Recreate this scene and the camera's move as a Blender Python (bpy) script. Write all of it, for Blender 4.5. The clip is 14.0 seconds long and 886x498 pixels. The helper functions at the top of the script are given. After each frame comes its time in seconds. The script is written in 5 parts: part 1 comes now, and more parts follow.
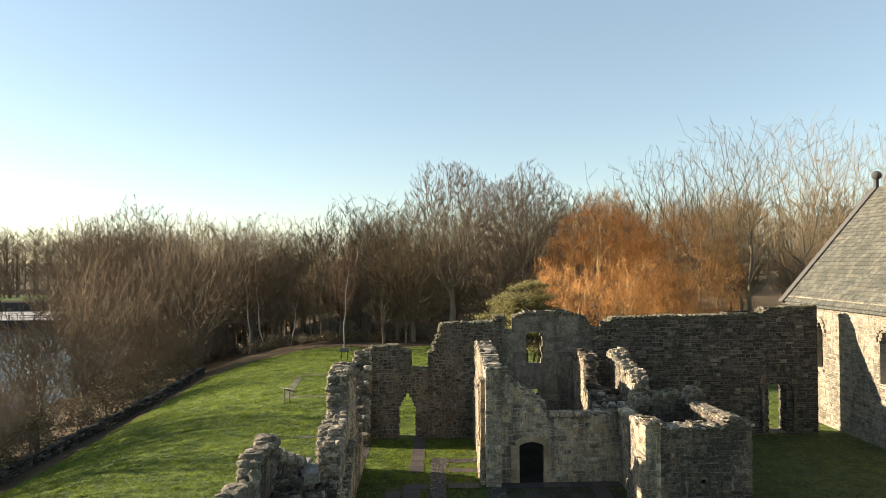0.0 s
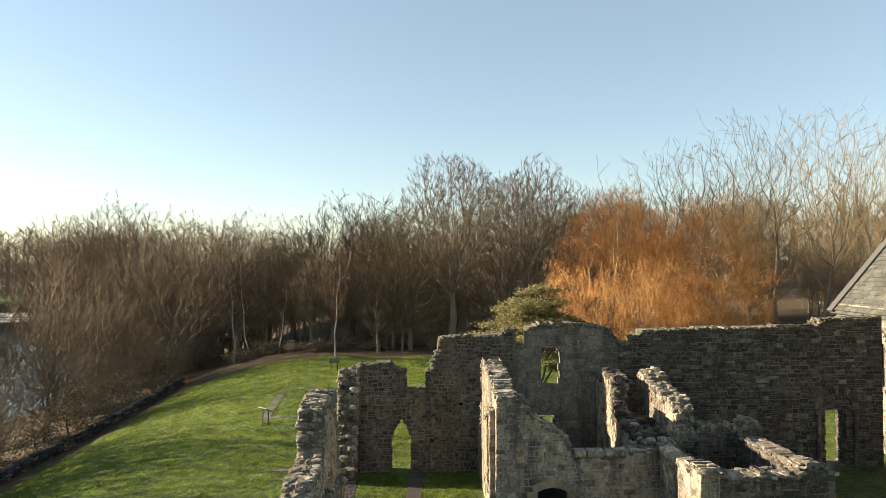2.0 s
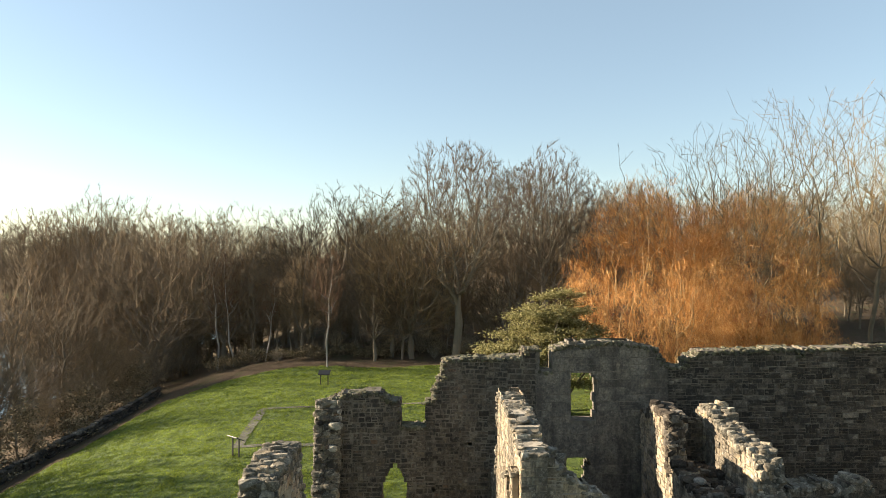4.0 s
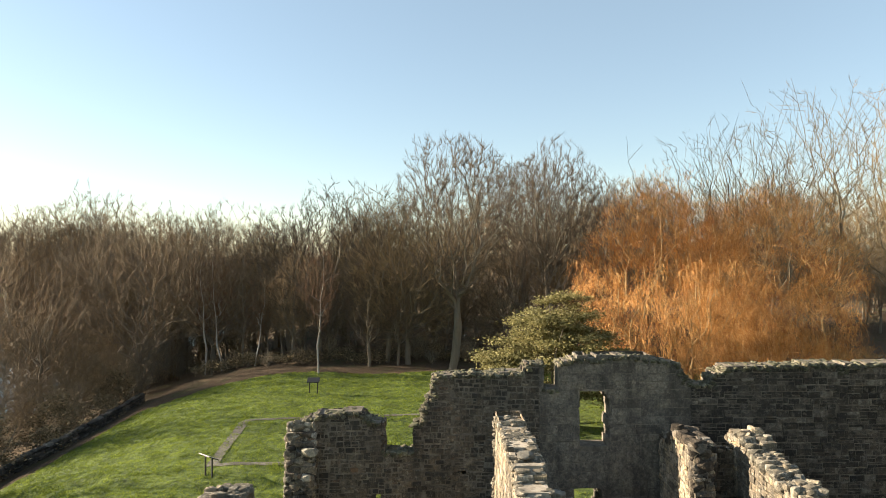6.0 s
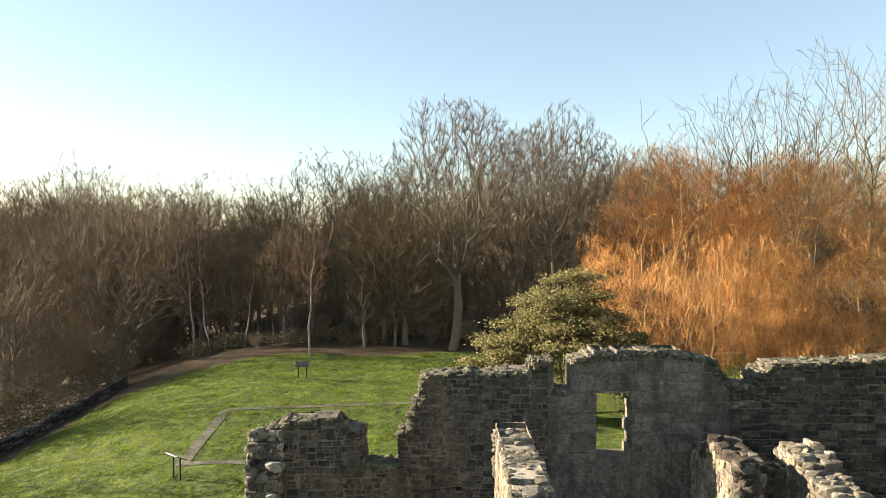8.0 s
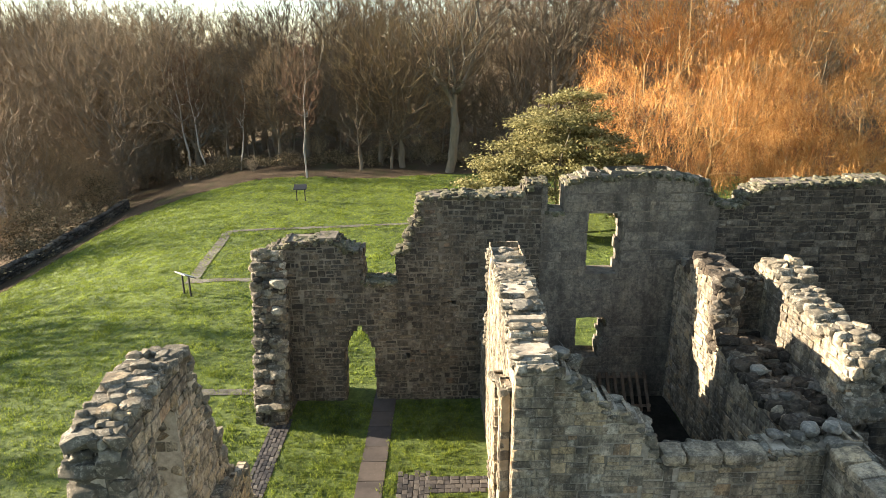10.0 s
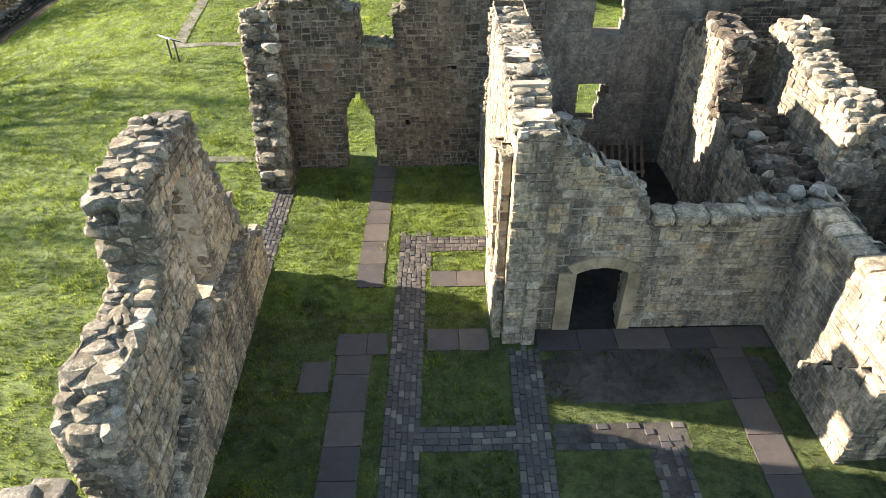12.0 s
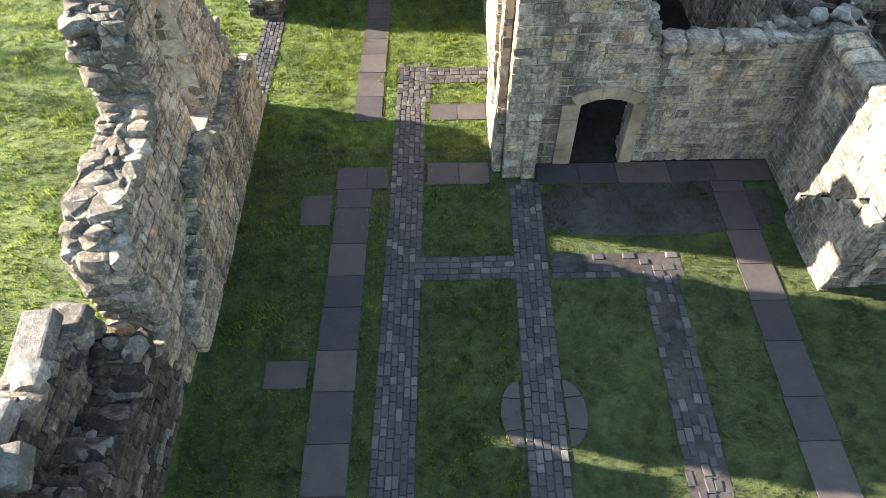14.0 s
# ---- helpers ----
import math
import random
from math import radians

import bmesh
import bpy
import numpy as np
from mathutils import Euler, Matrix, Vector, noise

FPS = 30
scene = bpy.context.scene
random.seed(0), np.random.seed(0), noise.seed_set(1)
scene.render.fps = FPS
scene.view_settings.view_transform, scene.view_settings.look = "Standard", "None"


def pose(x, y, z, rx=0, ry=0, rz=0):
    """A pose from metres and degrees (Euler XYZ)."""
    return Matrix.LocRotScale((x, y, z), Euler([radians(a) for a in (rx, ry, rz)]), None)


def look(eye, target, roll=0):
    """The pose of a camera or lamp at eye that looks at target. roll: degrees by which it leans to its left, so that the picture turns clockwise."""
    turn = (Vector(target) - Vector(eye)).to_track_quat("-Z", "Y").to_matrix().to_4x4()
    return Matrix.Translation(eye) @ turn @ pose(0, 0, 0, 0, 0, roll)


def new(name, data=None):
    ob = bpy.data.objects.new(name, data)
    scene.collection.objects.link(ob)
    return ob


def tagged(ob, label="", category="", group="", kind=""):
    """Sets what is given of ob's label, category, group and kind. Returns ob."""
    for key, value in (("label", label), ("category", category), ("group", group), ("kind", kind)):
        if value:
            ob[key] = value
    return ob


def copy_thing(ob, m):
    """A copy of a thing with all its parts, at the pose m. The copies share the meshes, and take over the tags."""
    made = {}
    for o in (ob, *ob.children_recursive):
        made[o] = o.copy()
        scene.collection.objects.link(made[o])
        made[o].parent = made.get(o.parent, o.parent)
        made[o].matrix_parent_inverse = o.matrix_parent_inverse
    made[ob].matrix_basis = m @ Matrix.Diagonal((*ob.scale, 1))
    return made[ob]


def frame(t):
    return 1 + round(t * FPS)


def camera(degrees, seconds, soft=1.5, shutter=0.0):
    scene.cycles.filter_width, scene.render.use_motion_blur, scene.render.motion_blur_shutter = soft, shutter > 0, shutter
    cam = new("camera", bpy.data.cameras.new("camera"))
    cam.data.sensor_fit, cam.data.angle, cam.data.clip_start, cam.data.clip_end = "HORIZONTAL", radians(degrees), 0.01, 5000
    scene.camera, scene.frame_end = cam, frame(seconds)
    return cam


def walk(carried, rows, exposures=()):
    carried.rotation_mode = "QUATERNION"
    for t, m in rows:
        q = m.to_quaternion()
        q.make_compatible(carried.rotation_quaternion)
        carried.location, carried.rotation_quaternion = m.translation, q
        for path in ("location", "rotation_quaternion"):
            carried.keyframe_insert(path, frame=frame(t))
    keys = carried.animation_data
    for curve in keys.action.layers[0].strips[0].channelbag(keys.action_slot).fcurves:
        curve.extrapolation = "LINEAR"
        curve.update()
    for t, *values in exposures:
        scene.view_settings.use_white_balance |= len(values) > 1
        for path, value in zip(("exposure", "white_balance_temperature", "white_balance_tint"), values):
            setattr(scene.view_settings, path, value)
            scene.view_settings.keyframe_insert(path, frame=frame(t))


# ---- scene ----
cam = camera(69.1, 14.0, 0.6)
PATH = [
    (0, (0.069, -0.058, 10.942), (0.122, 1.941, 10.976), -0.3),
    (0.5, (0.1, 0.83, 10.909), (0.154, 2.829, 10.946), -0.4),
    (1, (0.094, 2.15, 10.887), (0.151, 4.148, 10.926), -0.3),
    (1.5, (0.104, 3.877, 10.935), (0.162, 5.875, 10.974), -0.2),
    (2, (0.165, 5.882, 11.061), (0.22, 7.88, 11.096), -0.2),
    (2.5, (0.202, 8.213, 11.133), (0.252, 10.212, 11.167), -0.1),
    (3, (0.214, 10.468, 11.27), (0.262, 12.467, 11.3), -0.1),
    (5.5, (0.744, 14.852, 11.323), (0.776, 16.852, 11.344), -0.0),
    (6, (0.891, 16.234, 11.397), (0.922, 18.233, 11.417), 0.0),
    (6.5, (1.034, 17.989, 11.479), (1.062, 19.989, 11.499), -0.0),
    (7, (1.23, 19.547, 11.535), (1.25, 21.547, 11.555), -0.0),
    (9.5, (1.444, 20.37, 11.45), (1.465, 22.32, 11.01), -0.4),
    (10, (1.46, 20.25, 11.496), (1.481, 22.157, 10.891), -0.5),
    (10.5, (1.449, 20.227, 11.5), (1.469, 22.072, 10.729), -0.5),
    (11, (1.387, 20.25, 11.475), (1.408, 22.018, 10.54), -0.4),
    (11.5, (1.324, 20.2, 11.479), (1.349, 21.880, 10.394), -0.4),
    (12, (1.298, 20.154, 11.47), (1.325, 21.732, 10.241), -0.4),
    (12.5, (1.298, 20.116, 11.447), (1.32, 21.58, 10.085), -0.4),
    (13, (1.316, 20.103, 11.403), (1.335, 21.443, 9.918), -0.5),
    (13.5, (1.306, 20.103, 11.325), (1.324, 21.346, 9.759), -0.5),
    (14, (1.289, 20.103, 11.282), (1.307, 21.334, 9.706), -0.6),
]
EXPOSURES = [(0, 1.75, 6900, 10), (7, 1.88, 6850, 10), (9.5, 2.3, 6800, 10), (11, 2.68, 6650, 10), (12.5, 2.98, 6300, 13), (14, 3.12, 6050, 14)]
walk(cam, [(t, look(eye, target, roll)) for t, eye, target, roll in PATH], EXPOSURES)

# ---- light: a low winter sun from the river side, clear sky ----
SUN_DIR = Vector((-0.978, 0.207, 0.0)).normalized()
SUN_EL = radians(16.5)
to_sun = Vector((SUN_DIR.x * math.cos(SUN_EL), SUN_DIR.y * math.cos(SUN_EL), math.sin(SUN_EL)))
world = bpy.data.worlds.new("sky")
scene.world = world
world.use_nodes = True
wn = world.node_tree
wn.nodes.clear()
sky = wn.nodes.new("ShaderNodeTexSky")
sky.sky_type = "NISHITA"
sky.sun_disc = False
sky.sun_elevation = SUN_EL
sky.sun_rotation = math.atan2(to_sun.x, to_sun.y)
sky.air_density, sky.dust_density, sky.ozone_density = 1.0, 0.35, 1.5
bg = wn.nodes.new("ShaderNodeBackground")
bg.inputs["Strength"].default_value = 0.068
wo = wn.nodes.new("ShaderNodeOutputWorld")
# thin even winter haze over the clear sky
haze = wn.nodes.new("ShaderNodeMixRGB")
haze.inputs["Fac"].default_value = 0.3
haze.inputs["Color2"].default_value = (2.6, 3.35, 3.75, 1)
wn.links.new(sky.outputs[0], haze.inputs["Color1"])
wn.links.new(haze.outputs[0], bg.inputs[0])
wn.links.new(bg.outputs[0], wo.inputs[0])
sun_data = bpy.data.lights.new("sun", "SUN")
sun_data.energy, sun_data.angle, sun_data.color = 5.0, radians(0.55), (1.0, 0.87, 0.7)
sun = new("sun", sun_data)
sun.matrix_world = look(to_sun * 300, (0, 0, 0))


# ---- materials ----
class Mat:
    """A node material with short helpers."""

    def __init__(self, name, rough=0.9, spec=0.3):
        self.m = bpy.data.materials.new(name)
        self.m.use_nodes = True
        self.t = self.m.node_tree
        self.b = self.t.nodes["Principled BSDF"]
        self.b.inputs["Roughness"].default_value = rough
        self.b.inputs["Specular IOR Level"].default_value = spec

    def n(self, kind, **kw):
        node = self.t.nodes.new("ShaderNode" + kind)
        for k, v in kw.items():
            node.inputs[k].default_value = v
        return node

    def l(self, a, b):
        self.t.links.new(a, b)

    def coords(self):
        return self.n("NewGeometry").outputs["Position"]

    def noise(self, scale, detail=4.0, rough=0.55, vec=None, stretch=None):
        node = self.n("TexNoise", Scale=scale, Detail=detail, Roughness=rough)
        v = vec if vec is not None else self.coords()
        if stretch:
            mp = self.n("Mapping")
            mp.inputs["Scale"].default_value = stretch
            self.l(v, mp.inputs["Vector"])
            v = mp.outputs[0]
        self.l(v, node.inputs["Vector"])
        return node.outputs["Fac"]

    def ramp(self, fac, stops, smooth=False):
        node = self.t.nodes.new("ShaderNodeValToRGB")
        el = node.color_ramp.elements
        while len(el) < len(stops):
            el.new(0.5)
        for e, (p, c) in zip(el, stops):
            e.position = p
            e.color = (*c, 1) if len(c) == 3 else c
        if smooth:
            node.color_ramp.interpolation = "EASE"
        self.l(fac, node.inputs[0])
        return node.outputs[0]

    def mix(self, fac, a, b, mode="MIX"):
        node = self.t.nodes.new("ShaderNodeMix")
        node.data_type, node.blend_type = "RGBA", mode
        for v, i in ((fac, 0), (a, 6), (b, 7)):
            if isinstance(v, (int, float)):
                node.inputs[i].default_value = v
            elif isinstance(v, tuple):
                node.inputs[i].default_value = (*v, 1)
            else:
                self.l(v, node.inputs[i])
        return node.outputs[2]

    def bump(self, height, strength=0.5, dist=0.02):
        node = self.n("Bump", Strength=strength, Distance=dist)
        self.l(height, node.inputs["Height"])
        self.l(node.outputs[0], self.b.inputs["Normal"])

    def base(self, c):
        if isinstance(c, tuple):
            self.b.inputs["Base Color"].default_value = (*c, 1)
        else:
            self.l(c, self.b.inputs["Base Color"])

    def rnd(self, islands):
        return self.n("NewGeometry").outputs["Random Per Island"] if islands else self.n("ObjectInfo").outputs["Random"]


def stone_mat(name, stops, islands, stain=0.6, dirt=(0.04, 0.037, 0.033), pale=0.25, vary=0.9):
    """Weathered sandstone: each block its own tint, then grain, soot stains and pale lichen that run across the blocks."""
    m = Mat(name, 0.93, 0.15)
    c = m.ramp(m.rnd(islands), stops)
    mean = tuple(sum(s[1][k] for s in stops) / len(stops) for k in range(3))
    c = m.mix(vary, mean, c)
    c = m.mix(0.8, c, m.ramp(m.noise(11, 7, 0.75), [(0.28, (0.35, 0.33, 0.31)), (0.5, (0.95, 0.95, 0.95)), (0.72, (1.5, 1.45, 1.35))]), "MULTIPLY")
    c = m.mix(0.7, c, m.ramp(m.noise(2.6, 5, 0.7), [(0.3, (0.5, 0.5, 0.52)), (0.5, (1, 1, 1)), (0.7, (1.4, 1.32, 1.18))]), "MULTIPLY")

    def laid(fac, amount, tint):
        f = m.n("Math")
        f.operation = "MULTIPLY"
        f.inputs[1].default_value = amount
        m.l(fac, f.inputs[0])
        return m.mix(f.outputs[0], c, tint)
    c = laid(m.ramp(m.noise(0.6, 6, 0.65, stretch=(1.8, 1.8, 0.4)), [(0.47, (0, 0, 0)), (0.58, (1, 1, 1))]), stain, dirt)
    c = laid(m.ramp(m.noise(4.2, 8, 0.8, stretch=(1, 1, 0.7)), [(0.48, (0, 0, 0)), (0.57, (1, 1, 1))]), stain * 0.85, dirt)
    c = laid(m.ramp(m.noise(5.5, 8, 0.85), [(0.53, (0, 0, 0)), (0.6, (1, 1, 1))]), pale, (0.5, 0.445, 0.36))
    c = laid(m.ramp(m.noise(17, 6, 0.8), [(0.56, (0, 0, 0)), (0.63, (1, 1, 1))]), stain * 0.9, dirt)
    c = laid(m.ramp(m.noise(1.5, 5, 0.7, stretch=(1.7, 1.7, 0.14)), [(0.55, (0, 0, 0)), (0.68, (1, 1, 1))]), stain, dirt)
    m.base(c)
    m.bump(m.noise(20, 8, 0.75), 0.9, 0.05)
    return m.m


GREY = [(0.0, (0.028, 0.024, 0.02)), (0.2, (0.075, 0.063, 0.05)), (0.42, (0.17, 0.137, 0.1)), (0.6, (0.12, 0.1, 0.078)), (0.78, (0.205, 0.165, 0.115)), (0.92, (0.23, 0.2, 0.16)), (1.0, (0.18, 0.112, 0.07))]
PALE = [(0.0, (0.12, 0.1, 0.078)), (0.1, (0.29, 0.245, 0.18)), (0.42, (0.5, 0.41, 0.29)), (0.6, (0.41, 0.35, 0.265)), (0.8, (0.54, 0.405, 0.235)), (0.92, (0.57, 0.515, 0.42)), (1.0, (0.48, 0.3, 0.16))]
ASHLAR = [(0.0, (0.13, 0.115, 0.095)), (0.3, (0.2, 0.178, 0.145)), (0.6, (0.25, 0.22, 0.18)), (0.85, (0.21, 0.185, 0.15)), (1.0, (0.29, 0.25, 0.2))]
BRICKY = [(0.0, (0.025, 0.022, 0.019)), (0.45, (0.07, 0.06, 0.05)), (0.75, (0.11, 0.092, 0.074)), (0.93, (0.17, 0.145, 0.115)), (1.0, (0.3, 0.265, 0.215))]
M_stone = stone_mat("sandstone_joined", GREY, True, 0.75, vary=0.85)
M_stone_p = stone_mat("sandstone_piece", GREY, False, 0.75, vary=0.85)
M_pale = stone_mat("pale_sandstone_joined", PALE, True, 0.72, (0.07, 0.062, 0.05), 0.5, 0.8)
M_pale_p = stone_mat("pale_sandstone_piece", PALE, False, 0.72, (0.07, 0.062, 0.05), 0.5, 0.8)
M_ashlar = stone_mat("grey_ashlar_joined", ASHLAR, True, 0.6, (0.06, 0.055, 0.048), 0.12, 0.7)
M_bricky = stone_mat("dark_coursed_stone_joined", BRICKY, True, 0.5, (0.03, 0.028, 0.026), 0.22, 0.9)
CAP = [(0.0, (0.11, 0.095, 0.072)), (0.4, (0.23, 0.197, 0.148)), (0.7, (0.185, 0.155, 0.112)), (1.0, (0.42, 0.385, 0.315))]
DARKCAP = [(0.0, (0.07, 0.065, 0.045)), (0.5, (0.16, 0.145, 0.095)), (0.8, (0.11, 0.11, 0.06)), (1.0, (0.26, 0.24, 0.18))]
M_cap = stone_mat("weathered_cap_stone", CAP, True, 0.5, (0.07, 0.068, 0.055), 0.5)
M_cap_moss = stone_mat("mossy_cap_stone", DARKCAP, True, 0.5, (0.05, 0.05, 0.035), 0.2)
CORE = [(0.0, (0.025, 0.02, 0.016)), (0.4, (0.07, 0.056, 0.042)), (0.75, (0.115, 0.09, 0.066)), (1.0, (0.3, 0.275, 0.235))]
M_cap_core = stone_mat("brown_core_rubble", CORE, True, 0.4, (0.035, 0.03, 0.025), 0.15)
M_core = stone_mat("brown_core_face", CORE, True, 0.35, (0.035, 0.03, 0.025), 0.12)
M_core_p = stone_mat("brown_core_piece", CORE, False, 0.35, (0.035, 0.03, 0.025), 0.12)
CHURCH = [(0.0, (0.15, 0.13, 0.1)), (0.4, (0.28, 0.245, 0.19)), (0.75, (0.35, 0.305, 0.235)), (1.0, (0.26, 0.21, 0.145))]
M_church = stone_mat("church_stone", CHURCH, True, 0.35)


def mortar_mat(name, a, b):
    m = Mat(name, 0.95, 0.12)
    c = m.mix(m.ramp(m.noise(5, 7, 0.75), [(0.35, (0, 0, 0)), (0.65, (1, 1, 1))]), a, b)
    m.base(m.mix(0.7, c, m.ramp(m.noise(0.7, 5, 0.65), [(0.38, (0.4, 0.4, 0.4)), (0.6, (1.1, 1.1, 1.1))]), "MULTIPLY"))
    m.bump(m.noise(30, 6, 0.7), 0.7, 0.03)
    return m.m


M_mortar = mortar_mat("lime_mortar_core", (0.12, 0.1, 0.08), (0.27, 0.235, 0.185))
M_mortar_pale = mortar_mat("pale_mortar_core", (0.26, 0.22, 0.17), (0.5, 0.435, 0.345))
M_tan = mortar_mat("dressed_tan_stone", (0.3, 0.225, 0.14), (0.42, 0.33, 0.22))
# near-black earth: the shade behind the doorway is put into this colour
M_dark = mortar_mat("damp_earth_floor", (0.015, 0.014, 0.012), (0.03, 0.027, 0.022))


def grass_mat(name, lo, hi, dry, islands=False):
    m = Mat(name, 0.85, 0.2)
    c = m.mix(m.ramp(m.noise(0.9, 5, 0.65), [(0.35, (0, 0, 0)), (0.65, (1, 1, 1))]), lo, hi)
    c = m.mix(m.ramp(m.noise(9, 5, 0.75), [(0.45, (0, 0, 0)), (0.75, (0.7, 0.7, 0.7))]), c, dry)
    c = m.mix(0.8, c, m.ramp(m.noise(3.2, 5, 0.7), [(0.36, (0.5, 0.55, 0.5)), (0.55, (1.05, 1.05, 1.0)), (0.7, (1.25, 1.2, 1.1))]), "MULTIPLY")
    if islands:
        c = m.mix(0.8, c, m.ramp(m.rnd(True), [(0, (0.8, 0.82, 0.8)), (0.6, (1.05, 1.05, 1.0)), (1, (1.25, 1.2, 1.15))]), "MULTIPLY")
        # light passes through the blades
        tr = m.n("BsdfTranslucent")
        m.l(c, tr.inputs["Color"])
        mx = m.n("MixShader", Fac=0.5)
        m.l(m.b.outputs[0], mx.inputs[1])
        m.l(tr.outputs[0], mx.inputs[2])
        m.l(mx.outputs[0], m.t.nodes["Material Output"].inputs["Surface"])
    m.base(c)
    m.bump(m.mix(0.6, m.noise(16, 8, 0.8), m.noise(1.7, 4, 0.6, stretch=(0.6, 1.4, 1))), 1.0, 0.3)
    return m.m


M_grass = grass_mat("lawn_grass", (0.055, 0.085, 0.024), (0.124, 0.17, 0.035), (0.186, 0.21, 0.058))
M_blade = grass_mat("grass_blades", (0.118, 0.165, 0.034), (0.238, 0.305, 0.05), (0.312, 0.335, 0.08), True)


# the court's turf is thin and trodden; its colour also holds the court's shade
M_turf = grass_mat("worn_court_turf", (0.043, 0.06, 0.022), (0.092, 0.117, 0.035), (0.145, 0.15, 0.062))
M_turf_blade = grass_mat("worn_court_blades", (0.07, 0.095, 0.028), (0.14, 0.17, 0.042), (0.22, 0.22, 0.085), True)


def litter_mat():
    m = Mat("leaf_litter_ground", 0.95, 0.15)
    c = m.mix(m.noise(2.5, 6, 0.75), (0.04, 0.03, 0.02), (0.15, 0.104, 0.064))
    c = m.mix(m.ramp(m.noise(0.35, 4, 0.6), [(0.5, (0, 0, 0)), (0.7, (0.6, 0.6, 0.6))]), c, (0.05, 0.065, 0.02))
    m.base(c)
    m.bump(m.noise(9, 7, 0.8), 1.0, 0.15)
    return m.m


M_litter = litter_mat()


def bark_mat(name, a, b, islands=False):
    m = Mat(name, 0.9, 0.2)
    c = m.mix(m.noise(6, 5, 0.7, stretch=(1, 1, 0.25)), a, b)
    if islands:
        c = m.mix(0.7, c, m.ramp(m.rnd(True), [(0, (0.6, 0.6, 0.6)), (1, (1.45, 1.4, 1.3))]), "MULTIPLY")
        # and each tree its own tone
        c = m.mix(1.0, c, m.ramp(m.rnd(False), [(0, (0.55, 0.54, 0.56)), (0.35, (1.1, 1.0, 0.85)), (0.6, (0.75, 0.75, 0.75)), (0.8, (1.35, 1.22, 1.0)), (1, (0.95, 0.98, 1.05))]), "MULTIPLY")
    m.base(c)
    return m.m


M_bark = bark_mat("grey_bark", (0.09, 0.074, 0.056), (0.25, 0.21, 0.155))
M_bark_pale = bark_mat("pale_bark", (0.075, 0.062, 0.043), (0.18, 0.148, 0.1))
M_birch = bark_mat("birch_bark", (0.2, 0.18, 0.15), (0.42, 0.4, 0.36))
M_twig = bark_mat("brown_twigs", (0.125, 0.1, 0.072), (0.25, 0.2, 0.143), True)
M_twig_dark = bark_mat("dark_fine_twigs", (0.07, 0.056, 0.042), (0.14, 0.112, 0.082), True)
M_twig_gold = bark_mat("golden_twigs", (0.115, 0.088, 0.052), (0.22, 0.168, 0.098), True)
M_twig_pale = bark_mat("pale_bank_twigs", (0.15, 0.125, 0.092), (0.3, 0.255, 0.19), True)
M_twig_red = bark_mat("reddish_twigs", (0.1, 0.055, 0.036), (0.18, 0.11, 0.07), True)
M_willow = Mat("orange_willow_shoots", 0.7, 0.25)
shoot_tone = M_willow.ramp(M_willow.rnd(True), [(0, (0.2, 0.07, 0.016)), (0.3, (0.36, 0.15, 0.036)), (0.7, (0.48, 0.245, 0.07)), (1, (0.6, 0.39, 0.165))])
M_willow.base(M_willow.mix(0.9, shoot_tone, M_willow.ramp(M_willow.noise(0.9, 4, 0.7), [(0.38, (0.5, 0.42, 0.36)), (0.52, (1, 1, 1)), (0.66, (1.4, 1.4, 1.35))]), "MULTIPLY"))
M_willow = M_willow.m
M_willow_bark = bark_mat("willow_limb_bark", (0.2, 0.13, 0.06), (0.36, 0.26, 0.14))


# ---- building kit ----
def mesh_of(name, verts, faces, mats, index=None, smooth=False):
    me = bpy.data.meshes.new(name)
    me.from_pydata([tuple(v) for v in verts], [], faces)
    for m in mats if isinstance(mats, (list, tuple)) else [mats]:
        me.materials.append(m)
    if index is not None:
        me.polygons.foreach_set("material_index", index)
    if smooth:
        me.polygons.foreach_set("use_smooth", [True] * len(me.polygons))
    me.update()
    return me


def under(ob, parent):
    ob.parent = parent
    return ob


def thing(name, label, category, group="", kind="", at=(0, 0, 0)):
    ob = new(name)
    ob.location = at
    ob.empty_display_size = 0.2
    return tagged(ob, label, category, group, kind)


def part(name, bm, material, parent, label=""):
    me = bpy.data.meshes.new(name)
    bm.to_mesh(me)
    bm.free()
    for m in material if isinstance(material, (list, tuple)) else [material]:
        me.materials.append(m)
    ob = under(new(name, me), parent)
    return tagged(ob, label) if label else ob


def add_box(bm, x0, x1, y0, y1, z0, z1, bevel=0.0, m=None):
    mat = Matrix.Translation(((x0 + x1) / 2, (y0 + y1) / 2, (z0 + z1) / 2)) @ Matrix.Diagonal((x1 - x0, y1 - y0, z1 - z0, 1))
    if m is not None:
        mat = m @ mat
    out = bmesh.ops.create_cube(bm, size=1, matrix=mat)
    if bevel:
        edges = list({e for v in out["verts"] for e in v.link_edges})
        bmesh.ops.bevel(bm, geom=edges, offset=bevel, segments=2, affect="EDGES", profile=0.6)
    return out


class Soup:
    """Collects many small pieces into one mesh."""

    def __init__(self):
        self.v, self.f, self.k = [], [], 0

    def add(self, verts, faces):
        self.v.append(verts)
        k = self.k
        self.f.extend([tuple(i + k for i in f) for f in faces])
        self.k += len(verts)

    def mesh(self, name, mat, smooth=False):
        return mesh_of(name, np.concatenate(self.v) if self.v else [], self.f, mat, None, smooth)


rng = np.random.default_rng(7)

